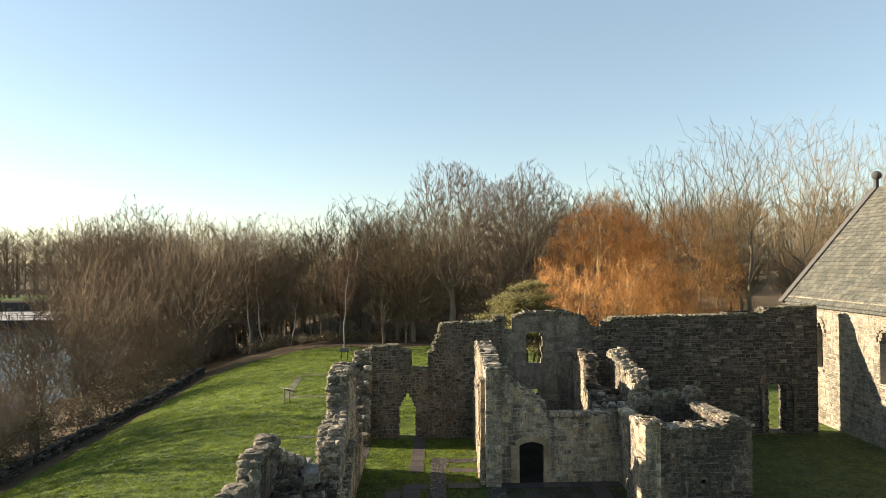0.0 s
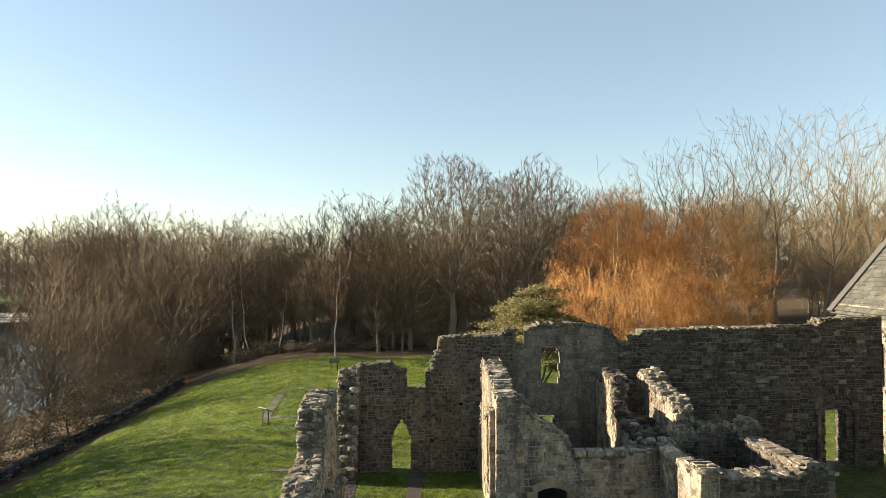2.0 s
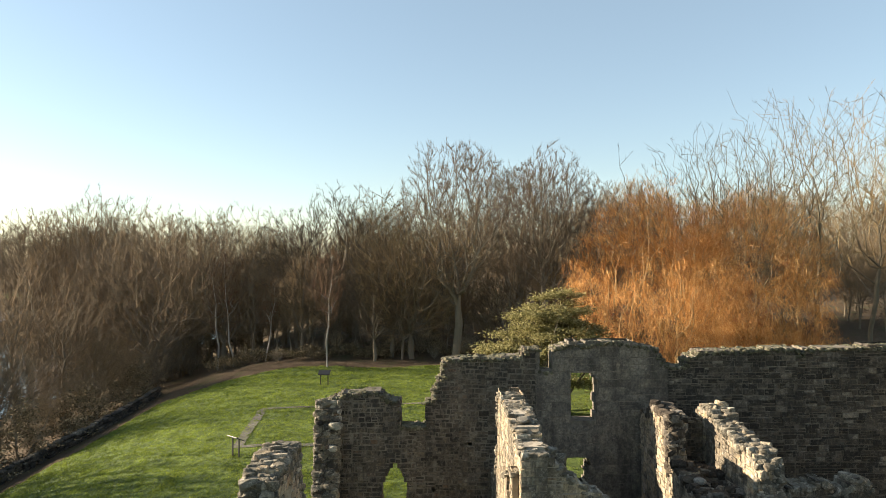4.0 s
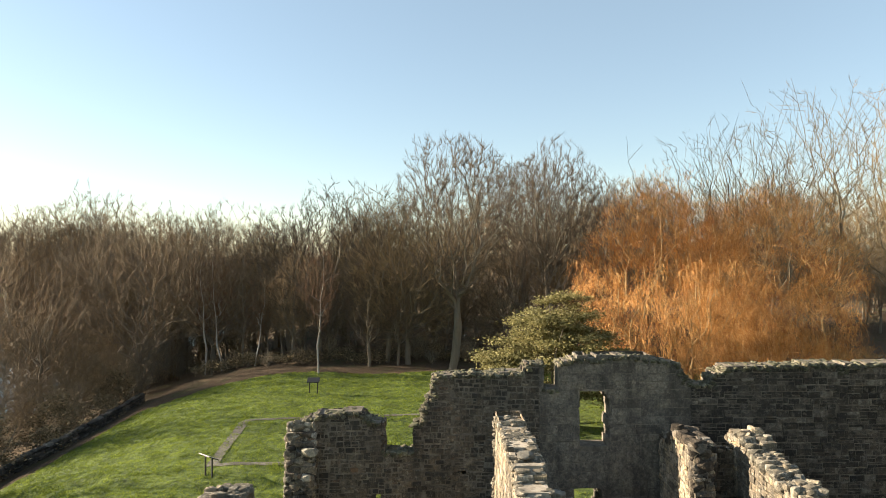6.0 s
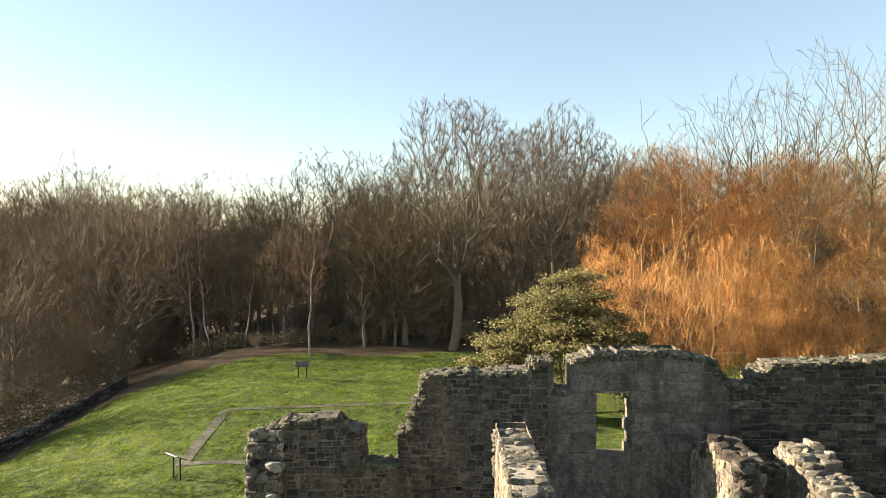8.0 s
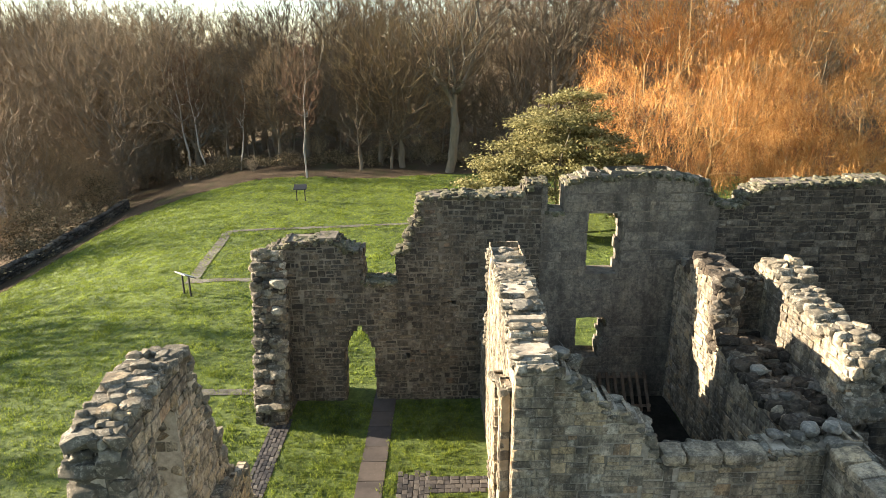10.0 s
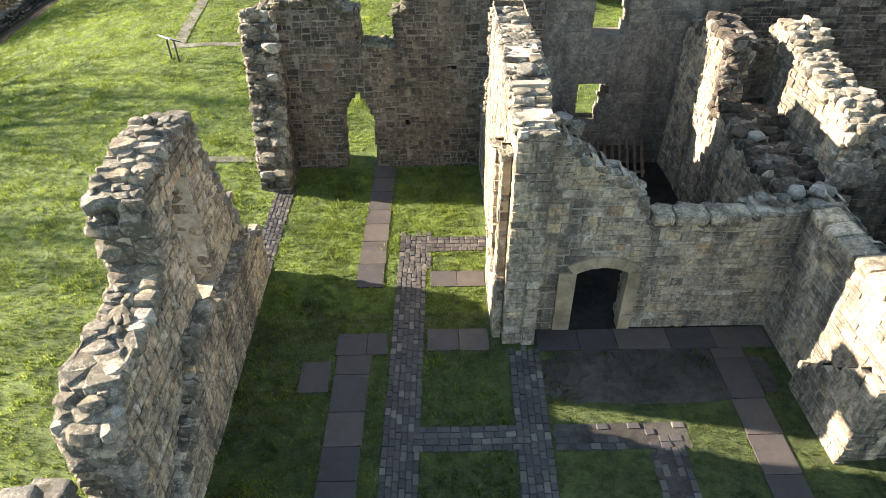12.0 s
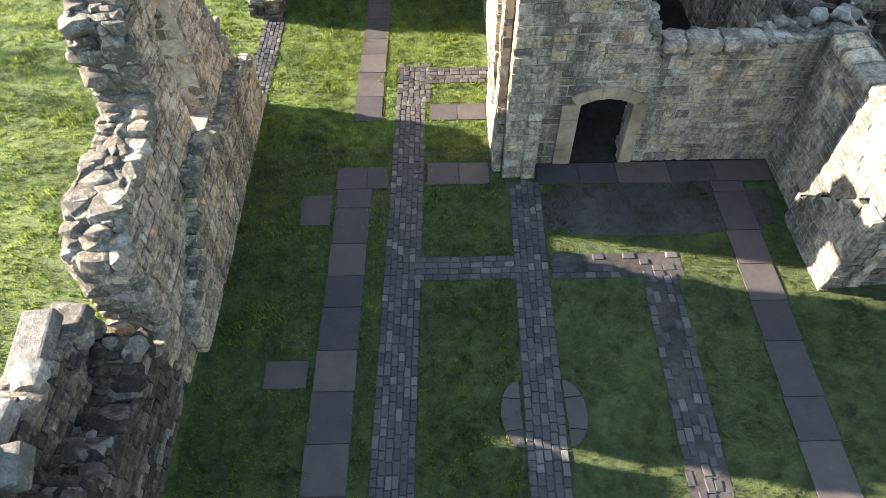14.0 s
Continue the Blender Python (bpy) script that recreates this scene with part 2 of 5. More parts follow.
# a squared stone: back at y=0, dressed face at y=1, rounded arrises
BLOCK_FACES = [(0, 1, 5, 4), (1, 2, 6, 5), (2, 3, 7, 6), (3, 0, 4, 7), (4, 5, 9, 8), (5, 6, 10, 9), (6, 7, 11, 10), (7, 4, 8, 11), (8, 9, 10, 11)]


def block_verts(r):
    q = np.array([(-0.5, -0.5), (0.5, -0.5), (0.5, 0.5), (-0.5, 0.5)])
    rings = []
    for y, s, j in ((0.0, 1.0, 0.0), (0.7, 0.97, 0.05), (1.0, 0.85, 0.085)):
        p = q * s + r.uniform(-j, j, (4, 2))
        rings.append(np.column_stack([p[:, 0], np.full(4, y) + r.uniform(-j, j, 4) * 1.6, p[:, 1]]))
    return np.concatenate(rings)


BLOCKS = [block_verts(rng) for _ in range(8)]


def lump_verts(r):
    """A broken, angular block of rubble: the hull of points near the skin of a rounded box."""
    p = r.normal(0, 1, (34, 3))
    p /= np.abs(p).max(1, keepdims=True)
    p *= (np.linalg.norm(p, axis=1, keepdims=True)) ** -0.5 * r.uniform(0.86, 1.0, (34, 1)) * 0.6
    p[:, 2] = np.clip(p[:, 2], -0.45, r.uniform(0.3, 0.45))
    bm = bmesh.new()
    for q in p:
        bm.verts.new(q)
    out = bmesh.ops.convex_hull(bm, input=bm.verts[:])
    bmesh.ops.delete(bm, geom=[v for v in out["geom_interior"] if isinstance(v, bmesh.types.BMVert)], context="VERTS")
    bm.verts.index_update()
    bm.verts.ensure_lookup_table()
    v = np.array([tuple(q.co) for q in bm.verts])
    f = [tuple(q.index for q in fc.verts) for fc in bm.faces]
    bm.free()
    return v, f


LUMPS = [lump_verts(rng) for _ in range(14)]
BLOCK_ME, LUMP_ME = {}, {}


def block_me(k, mat):
    if (k, mat.name) not in BLOCK_ME:
        BLOCK_ME[k, mat.name] = mesh_of("stone", BLOCKS[k], BLOCK_FACES, mat)
    return BLOCK_ME[k, mat.name]


class Masonry:
    """A ruined wall: a mortar core with faced stones on every open side and loose capping stones on the broken top.
    axis x: the wall runs along x between the depths t0 and t1 in y; axis y: along y between t0 and t1 in x."""

    def __init__(self, name, label, axis, s0, s1, t0, t1, z0, zmax, solid, mats=None, course=(0.17, 0.3), width=(0.22, 0.5),
                 rough=0.6, pieces=None, faces="fb", caps=True, proud=0.05, parent=None, cap_size=0.25, seed=1, ends=True, gap=0.015, panel=(1.1, 2.4)):
        self.axis, self.t0, self.t1 = axis, t0, t1
        self.mat, self.mat_p, self.mat_core, self.mat_cap = mats or (M_stone, M_stone_p, M_mortar, M_cap)
        r = self.r = np.random.default_rng(seed)
        self.top = parent or thing(name, label, "ruined wall", "monastery ruin walls", "", (0, 0, 0))
        self.rubble = Soup()
        self.soup, self.capsoup, self.count, self.pieces = Soup(), Soup(), 0, pieces
        c = 0.1
        ns, nz = int(math.ceil((s1 - s0) / c)), int(math.ceil((zmax - z0) / c))
        mask = np.zeros((ns + 2, nz + 2), bool)
        for i in range(ns):
            for j in range(nz):
                mask[i + 1, j + 1] = solid(s0 + (i + 0.5) * c, z0 + (j + 0.5) * c)
        inset = 0.03
        self.core(mask, s0, z0, c, t0 + inset, t1 - inset)
        # laid panel by panel, so that the courses break as in rubble walling
        cuts = [s0]
        while cuts[-1] < s1:
            cuts.append(cuts[-1] + r.uniform(*panel))
        cuts[-1] = s1
        if len(cuts) > 2 and cuts[-1] - cuts[-2] < 0.5:
            cuts.pop(-2)
        for pa, pb in zip(cuts, cuts[1:]):
            z = z0
            while z < zmax:
                h = r.uniform(*course)
                self.lay(r, solid, z, h, pa if pa == s0 else pa + r.uniform(-0.1, 0.1), pb if pb == s1 else pb + r.uniform(-0.1, 0.1), s0, s1, width, rough, faces, ends, caps, cap_size, inset, gap)
                z += h
        if caps:
            self.cap(r, solid, s0, s1, z0, zmax, cap_size, rough)
        if self.soup.v:
            ob = under(new("masonry", self.soup.mesh("masonry", self.mat)), self.top)
            tagged(ob, "squared sandstone facing blocks with open joints", kind="stuff")
        if self.rubble.v:
            ob = under(new("rubble_end", self.rubble.mesh("rubble_end", self.mat)), self.top)
            tagged(ob, "rounded core rubble in the broken wall end", kind="stuff")
        if self.capsoup.v:
            ob = under(new("rubble_cap", self.capsoup.mesh("rubble_cap", self.mat_cap)), self.top)
            tagged(ob, "loose weathered rubble on the broken wall top", kind="stuff")

    def lay(self, r, solid, z, h, pa, pb, s0, s1, width, rough, faces, ends, caps, cap_size, inset, gap):
        """One course of one panel."""
        t0, t1, zm = self.t0, self.t1, z + h / 2
        run, start = [], None
        n = int((pb - pa) / 0.05) + 1
        for i in range(n + 1):
            s = min(pa + i * 0.05, pb)
            ok = i < n and solid(min(max(s, s0), s1 - 1e-4), zm)
            if ok and start is None:
                start = s
            if not ok and start is not None:
                run.append((start, s))
                start = None
        for a, b in run:
            if b - a < 0.08:
                continue
            for face in faces:
                s = a
                while s < b - 0.02:
                    w = r.uniform(*width) * (1.25 if h > 0.25 else 1) * (1.5 if r.random() < 0.12 else 0.65 if r.random() < 0.15 else 1)
                    if b - (s + w) < width[0] * 0.8:
                        w = b - s
                    dep = 0.013 + r.uniform(0, 0.035) * rough
                    if h > 0.2 and r.random() < (0.12 if rough < 0.2 else 0.36):
                        k = r.uniform(0.38, 0.62)
                        self.face(face, s + w / 2, z + h * k / 2, w - gap, h * k - gap, dep, inset)
                        self.face(face, s + w / 2, z + h * (1 + k) / 2, w - gap, h * (1 - k) - gap, 0.017 + r.uniform(0, 0.035) * rough, inset)
                    else:
                        self.face(face, s + w / 2, zm + r.uniform(-0.025, 0.025) * min(1, 3 * rough), w - gap, (h - gap) * r.uniform(0.9, 1.06), dep, inset)
                    s += w
            for s, sign in ((a, -1), (b, 1)):
                if not ends or solid(min(max(s + sign * 0.14, s0 - 1), s1 + 1), zm) and s0 < s + sign * 0.14 < s1:
                    continue
                t = t0
                while t < t1 - 0.05:
                    w = r.uniform(0.2, 0.4) if rough > 1 else r.uniform(0.28, 0.5)
                    if t1 - (t + w) < 0.2:
                        w = t1 - t
                    if rough > 1 and r.random() < 0.6:
                        self.boulder(s - sign * 0.06, t + w / 2, zm + r.uniform(-0.05, 0.05), r.uniform(0.24, 0.5), w * r.uniform(0.8, 1.3), h * r.uniform(1.0, 2.2))
                    self.side(s - sign * 0.03, sign, t + w / 2, zm, w - 0.02, h - 0.02, 0.05 + r.uniform(0, 0.09) * rough)
                    t += w
    def cap(self, r, solid, s0, s1, z0, zmax, size, rough):
        """Rubble bedded along the broken top, over the full thickness."""
        zs = np.arange(zmax + 0.1, z0, -0.05)
        last, s = None, s0 + 0.02
        while s < s1:
            zt = next((z for z in zs if solid(s, z)), None)
            if zt is not None:
                steps = [zt]
                if last is not None and size < abs(zt - last) < (9 if rough > 1 else 0.75):
                    n = int(abs(zt - last) / (0.7 * size)) + 1
                    steps = list(np.linspace(last, zt, n + 1)[1:])
                for z in steps:
                    t = self.t0 - 0.03
                    while t < self.t1 - 0.04:
                        k = r.choice((0.5, 0.8, 1.1, 1.6), p=(0.3, 0.4, 0.2, 0.1)) * size
                        w = min(k, self.t1 + 0.05 - t)
                        self.lump(s + r.uniform(-0.08, 0.08), t + w / 2, z + r.uniform(-0.09, 0.02) + 0.05 * (rough > 1), max(k, 0.8 * size) * r.uniform(0.95, 1.3), w * r.uniform(1.1, 1.35) + 0.03, r.uniform(0.12, 0.18) + 0.6 * k * (rough > 0.8))
                        t += w
            last = zt
            s += size * r.uniform(0.55, 0.8)

    def p(self, s, t, z):
        return (s, t, z) if self.axis == "x" else (t, s, z)

    def core(self, mask, s0, z0, c, t0, t1):
        sp = Soup()
        ns, nz = mask.shape

        def quad(a, b, cc, d):
            sp.add(np.array([self.p(*a), self.p(*b), self.p(*cc), self.p(*d)]), [(0, 1, 2, 3)])

        def runs(row):
            i = 0
            while i < len(row):
                if row[i]:
                    k = i
                    while i < len(row) and row[i]:
                        i += 1
                    yield k, i
                else:
                    i += 1
        for j in range(1, nz - 1):
            za, zb = z0 + (j - 1) * c, z0 + j * c
            for a, b in runs(mask[:, j]):
                sa, sb = s0 + (a - 1) * c, s0 + (b - 1) * c
                quad((sa, t0, za), (sb, t0, za), (sb, t0, zb), (sa, t0, zb))
                quad((sa, t1, za), (sa, t1, zb), (sb, t1, zb), (sb, t1, za))
                quad((sa, t0, za), (sa, t0, zb), (sa, t1, zb), (sa, t1, za))
                quad((sb, t0, za), (sb, t1, za), (sb, t1, zb), (sb, t0, zb))
            for a, b in runs(mask[:, j] & ~mask[:, j + 1]):
                sa, sb = s0 + (a - 1) * c, s0 + (b - 1) * c
                quad((sa, t0, zb), (sb, t0, zb), (sb, t1, zb), (sa, t1, zb))
            for a, b in runs(mask[:, j] & ~mask[:, j - 1]):
                sa, sb = s0 + (a - 1) * c, s0 + (b - 1) * c
                quad((sa, t0, za), (sa, t1, za), (sb, t1, za), (sb, t0, za))
        under(new("mortar_core", sp.mesh("mortar_core", self.mat_core)), self.top)

    def put(self, m):
        """One stone, by the matrix from its unit shape."""
        k = int(self.r.integers(8))
        o = m.translation
        if self.pieces and self.count < 300 and self.pieces(o.x, o.y, o.z):
            ob = under(new("stone", block_me(k, self.mat_p)), self.top)
            ob.matrix_basis = m
            self.count += 1
            return
        a = np.array(m)
        v = BLOCKS[k] @ a[:3, :3].T + a[:3, 3]
        self.soup.add(v, BLOCK_FACES)

    def face(self, face, s, z, w, h, dep, inset):
        out = -1 if face == "f" else 1
        t = self.t0 + inset - 0.01 if face == "f" else self.t1 - inset + 0.01
        o = Vector(self.p(s, t, z))
        along = Vector(self.p(1, 0, 0))
        away = Vector(self.p(0, out, 0))
        m = Matrix.Identity(4)
        m.col[0][:3], m.col[1][:3], m.col[2][:3], m.col[3][:3] = along * w + Vector((0, 0, w * self.r.uniform(-0.055, 0.055))), away * dep, Vector((0, 0, h)) + along * h * self.r.uniform(-0.05, 0.05), o
        self.put(m)

    def side(self, s, sign, t, z, w, h, dep):
        m = Matrix.Identity(4)
        m.col[0][:3], m.col[1][:3], m.col[2][:3] = Vector(self.p(0, w, 0)), Vector(self.p(sign * dep, 0, 0)), Vector((0, 0, h))
        m.col[3][:3] = Vector(self.p(s, t, z))
        self.put(m)

    def boulder(self, s, t, z, ws, wt, h):
        v, f = LUMPS[int(self.r.integers(14))]
        q = v * np.array([ws, wt, h])
        if self.axis == "y":
            q = q[:, [1, 0, 2]]
        self.rubble.add(q + np.array(self.p(s, t, z)), f)

    def lump(self, s, t, z, ws, wt, h):
        v, f = LUMPS[int(self.r.integers(14))]
        a = self.r.uniform(-0.35, 0.35)
        q = v * np.array([ws, wt, h])
        q = np.column_stack([q[:, 0] * math.cos(a) - q[:, 1] * math.sin(a), q[:, 0] * math.sin(a) + q[:, 1] * math.cos(a), q[:, 2] + q[:, 0] * self.r.uniform(-0.25, 0.25)])
        if self.axis == "y":
            q = q[:, [1, 0, 2]]
        self.capsoup.add(q + np.array(self.p(s, t, z)), f)


def profile(points, wobble=0.12, seed=0):
    """The broken top of a wall, as height over length, from a few corners."""
    xs, zs = [p[0] for p in points], [p[1] for p in points]
    return lambda s: float(np.interp(s, xs, zs)) + wobble * noise.noise((s * 2.3, seed * 9.1, 0.5))


def pointed(s, z, c, half, spring, apex):
    """Inside a pointed arch of that half width?"""
    if abs(s - c) > half:
        return False
    if z < spring:
        return True
    rise = apex - spring
    return z < spring + rise * (1 - (abs(s - c) / half) ** 1.7)


def segmental(s, z, c, half, spring, apex):
    return abs(s - c) < half and z < spring + (apex - spring) * (1 - ((s - c) / half) ** 2)


# ---- the ground, one sheet to the horizon ----
def smooth(a, b, v):
    t = min(1.0, max(0.0, (v - a) / (b - a)))
    return t * t * (3 - 2 * t)


def ground_z(x, y):
    left = max(0.0, -x - 9.0)
    drop = -0.012 * left * left if left < 17 else -0.012 * 289 - 0.27 * (left - 17)
    drop = max(drop, -9.6)
    far = smooth(223, 229, y)
    drop = drop * (1 - far) - 3.2 * far * smooth(20, 60, left) + 8.0 * smooth(420, 620, y) * smooth(20, 60, left)
    rise = 0.035 * min(max(0.0, y - 44), 36) + 0.05 * min(max(0.0, y - 80), 60) * smooth(-30, 10, x)
    rise += 0.05 * max(0.0, min(x, 60) - 24) * smooth(44, 70, y)
    bumps = 0.05 * noise.noise((x * 0.5, y * 0.5, 0)) * smooth(40.7, 43, y) + 0.05 * noise.noise((x * 0.4, y * 0.4, 3)) * smooth(5, 8, -x)
    return drop + rise + bumps


def lawn_edge_x(y):
    return -24.6 + 1.2 * math.sin(y * 0.11) - 0.0035 * (y - 60) ** 2 * (y < 60)


def is_lawn(x, y):
    far_edge = 73.6 + 0.6 * math.sin(x * 0.35) - 0.014 * max(0, -x - 8) ** 2 + (0.0 if x < 10 else -0.12 * (x - 10))
    return x > lawn_edge_x(y) and y < far_edge and x < 62


def axis_steps(lo, hi, step, outs_lo, outs_hi):
    return sorted(outs_lo) + [lo + i * step for i in range(int(round((hi - lo) / step)) + 1)] + sorted(outs_hi)


GX = axis_steps(-40, 40, 0.6, [-3000, -1500, -700, -350, -200, -140, -100, -75, -58, -48], [46, 54, 64, 80, 100, 140, 220, 400, 800, 1500, 3000])
GY = axis_steps(-14, 100, 0.6, [-3000, -1200, -500, -200, -90, -45, -24], [106, 114, 124, 136, 150, 165, 180, 200, 222, 224, 226, 228, 230, 240, 252, 320, 420, 500, 560, 620, 900, 1600, 3000])


def build_ground():
    nx = len(GX)
    v = [(x, y, ground_z(x, y)) for y in GY for x in GX]
    f, idx = [], []
    for j in range(len(GY) - 1):
        for i in range(nx - 1):
            f.append((j * nx + i, j * nx + i + 1, (j + 1) * nx + i + 1, (j + 1) * nx + i))
            cx, cy = (GX[i] + GX[i + 1]) / 2, (GY[j] + GY[j + 1]) / 2
            grassy = is_lawn(cx, cy) or (cx < -60 and 227 < cy < 252)
            # worn turf, darkened in colour, on the court parts that lie in shade
            worn = cy > 15 + 3 * noise.noise((cx * 0.4, 7, 1)) and (-3.5 < cx < 26 and cy < 32.4 + 0.8 * noise.noise((cx * 0.8, 3, 1)) or 10 < cx < 26 and cy < 39.6)
            idx.append(2 if grassy and worn else 0 if grassy else 1)
    me = mesh_of("ground", v, f, [M_grass, M_litter, M_turf], idx, True)
    tagged(new("ground", me), "green lawn sloping to a wooded river bank with leaf litter", "ground", kind="structure")


build_ground()


def water_mat():
    m = Mat("river_water", 0.12, 0.5)
    m.base((0.05, 0.06, 0.06))
    m.bump(m.noise(1.4, 4, 0.6), 0.25, 0.1)
    return m.m


def build_river():
    bm = bmesh.new()
    pts = [(-43.0, -120), (-43, 60), (-43, 100), (-43, 187), (-330, 187), (-330, -120)]
    top = [bm.verts.new((x, y, -8.2)) for x, y in pts]
    bm.faces.new(top)
    me = bpy.data.meshes.new("river")
    bm.to_mesh(me)
    bm.free()
    me.materials.append(water_mat())
    tagged(new("river", me), "calm pale river reflecting the sky behind the trees", "river", kind="structure")


build_river()


# the quay road on the far bank, with its retaining wall and railing
M_road = mortar_mat("pale_road_surface", (0.3, 0.29, 0.29), (0.42, 0.41, 0.4))
M_quay = mortar_mat("dark_quay_wall", (0.03, 0.03, 0.032), (0.07, 0.068, 0.066))


def build_far_bank():
    bm = bmesh.new()
    add_box(bm, -340, -60, 187, 225.5, -9, -6.0)
    tagged(part("far_road", bm, M_road, None), "pale road on the far river bank", "road", kind="structure")
    bm = bmesh.new()
    add_box(bm, -340, -60, 225.5, 227.5, -9, -2.9)
    tagged(part("quay_wall", bm, M_quay, None), "dark retaining wall behind the far road", "wall", kind="structure")
    bm = bmesh.new()
    add_box(bm, -340, -60, 185.8, 187, -9, -5.6)
    tagged(part("quay_edge", bm, M_quay, None), "dark quay edge above the river", "wall", kind="structure")
    rail = thing("railing", "dark railing along the far road", "railing")
    for k in range(19):
        x = -200 + k * 7.2
        bm = bmesh.new()
        add_box(bm, x - 0.14, x + 0.14, 189.9, 190.1, -6, -4.4)
        part("post", bm, M_quay, rail)
    for z in (-4.6, -5.2):
        bm = bmesh.new()
        add_box(bm, -200.2, -70, 189.95, 190.05, z - 0.07, z + 0.07)
        part("rail", bm, M_quay, rail)


build_far_bank()


# ---- the ruined monastery ----
ARCH_C = -1.14
MOSS_SET = (M_stone, M_stone_p, M_mortar, M_cap_moss)
CORE_SET = (M_core, M_core_p, M_mortar, M_cap_core)
main_top = profile([(-4.4, 4.6), (-4.0, 5.3), (-3.2, 5.6), (-1.75, 5.72), (-1.6, 5.4), (-0.97, 5.32), (-0.96, 4.29), (0.2, 4.29), (0.21, 5.28), (0.5, 5.35), (0.6, 5.9), (0.82, 6.3), (0.9, 6.9), (1.3, 7.05),
                    (4.1, 7.12), (4.3, 7.42), (4.86, 7.5), (4.9, 6.55), (5.45, 6.55), (5.5, 7.45), (6.0, 7.6), (8.2, 7.72), (9.2, 7.62), (9.85, 7.35), (10.1, 6.75), (11.05, 6.68), (11.15, 7.0), (11.7, 7.3),
                    (15.7, 7.42), (15.75, 7.15), (16.0, 7.15), (16.05, 7.4), (20.6, 7.5), (20.65, 7.3), (20.9, 7.35), (21.2, 7.85), (24.45, 7.95)], 0.05, 1)


def main_solid(s, z):
    low = -4.05 + 0.25 * noise.noise((0.3, z * 1.7, 4)) - 0.25 * max(0, 1 - z)
    if s < low or z > main_top(s):
        return False
    if -0.96 < s < 0.2 and z > 4.29 or 4.9 < s < 5.45 and z > 6.55:
        return False
    if pointed(s, z, ARCH_C, 0.58, 1.75, 2.8):
        return False
    ragged = 7.3 + 0.14 * noise.noise((2.5, z * 3.1, 1)) - 0.22 * smooth(6.1, 6.5, z)
    if 6.17 < s < ragged and 4.42 < z < 6.5:
        return False
    if 5.97 < s < 6.95 + 0.25 * noise.noise((7, z * 2.4, 2)) - 0.25 * smooth(1.9, 1.35, z) and 1.36 < z < 3.06:
        return False
    if 21.3 < s < 22.48 and 0.15 < z < 3.03:
        return False
    if 0.42 < s < 0.56 and 1.55 < z < 1.8 or 1.85 < s < 2.15 and 3.42 < z < 3.66:
        return False
    return True


# brown rubble beside the doorway, smooth grey ashlar round the windows, dark coursed stone towards the church
main_wall = Masonry("ruined_wall", "long dark sandstone wall with pointed doorway and broken windows", "x", -4.6, 4.75, 39.6, 40.5, -0.15, 8.1, main_solid, MOSS_SET, cap_size=0.17,
                    course=(0.15, 0.26), width=(0.17, 0.38), gap=0.045, rough=0.75, pieces=lambda x, y, z: y < 40 and -4 < x < 4 and z < 5, seed=3, panel=(0.7, 1.6))
Masonry("ruined_wall", "", "x", 4.75, 10.3, 39.6, 40.5, -0.15, 8.1, main_solid, (M_ashlar, M_ashlar, M_mortar, M_cap_moss), cap_size=0.15,
        course=(0.27, 0.4), width=(0.34, 0.8), gap=0.012, rough=0.15, parent=main_wall.top, seed=4, panel=(5, 6))
Masonry("ruined_wall", "", "x", 10.3, 24.45, 39.6, 40.5, -0.15, 8.1, main_solid, (M_bricky, M_bricky, M_mortar, M_cap_moss), cap_size=0.16,
        course=(0.2, 0.27), width=(0.25, 0.5), gap=0.028, rough=0.55, parent=main_wall.top, seed=5, panel=(3, 6))

# stub of a broken return wall at the west end of the long wall
stub_top = profile([(38.2, 0.6), (38.5, 1.4), (38.9, 2.6), (39.2, 4.2), (39.55, 5.2)], 0.2, 5)
Masonry("ruined_wall_stub", "ragged rubble stump of a return wall", "y", 38.2, 39.58, -4.3, -3.35, -0.15, 5.6,
        lambda s, z: z < stub_top(s), rough=1.6, course=(0.13, 0.24), width=(0.15, 0.3), faces="fb", cap_size=0.26, seed=9)

# west range wall: the high fragment, the lower run and the low tail
west_top = profile([(26.0, 3.4), (26.5, 3.85), (28.7, 4.05), (28.85, 4.3), (28.9, 5.6), (29.5, 5.85), (31.55, 5.8), (31.8, 5.2), (32.4, 3.9), (33.0, 2.3), (33.3, 1.6), (33.85, 0.9)], 0.1, 7)


def west_solid(s, z):
    near = 26.05 + 0.22 * noise.noise((1.5, z * 1.5, 8)) + 0.16 * noise.noise((1.5, z * 4.5, 2)) - 0.3 * smooth(2.0, 1.3, z)
    if s < near or z + 0.12 * noise.noise((s * 3, z * 3, 6)) > west_top(s) or z > 4.2 and s < 28.95 + 0.22 * noise.noise((3.5, z * 3.3, 6)):
        return False
    if 29.95 < s < 31.05 and 2.3 < z < 5.2:
        return False
    return True


PALE_SET = (M_pale, M_pale_p, M_mortar_pale, M_cap)
Masonry("ruined_wall_fragment", "pale rubble wall fragment with a narrow window slit", "y", 25.8, 33.9, -4.33, -3.5, -0.15, 6.2, west_solid, PALE_SET,
        course=(0.17, 0.3), width=(0.2, 0.46), rough=1.1, gap=0.03, pieces=lambda x, y, z: x > -3.7 and z < 4.2, seed=11, panel=(0.6, 1.3))
plinth_top = profile([(26.5, 0.8), (27.2, 1.3), (28.6, 2.2), (28.75, 2.7), (29.8, 2.6), (30.2, 2.0), (32.2, 2.1), (33.2, 1.9), (33.9, 1.6), (34.0, 0.5)], 0.12, 12)
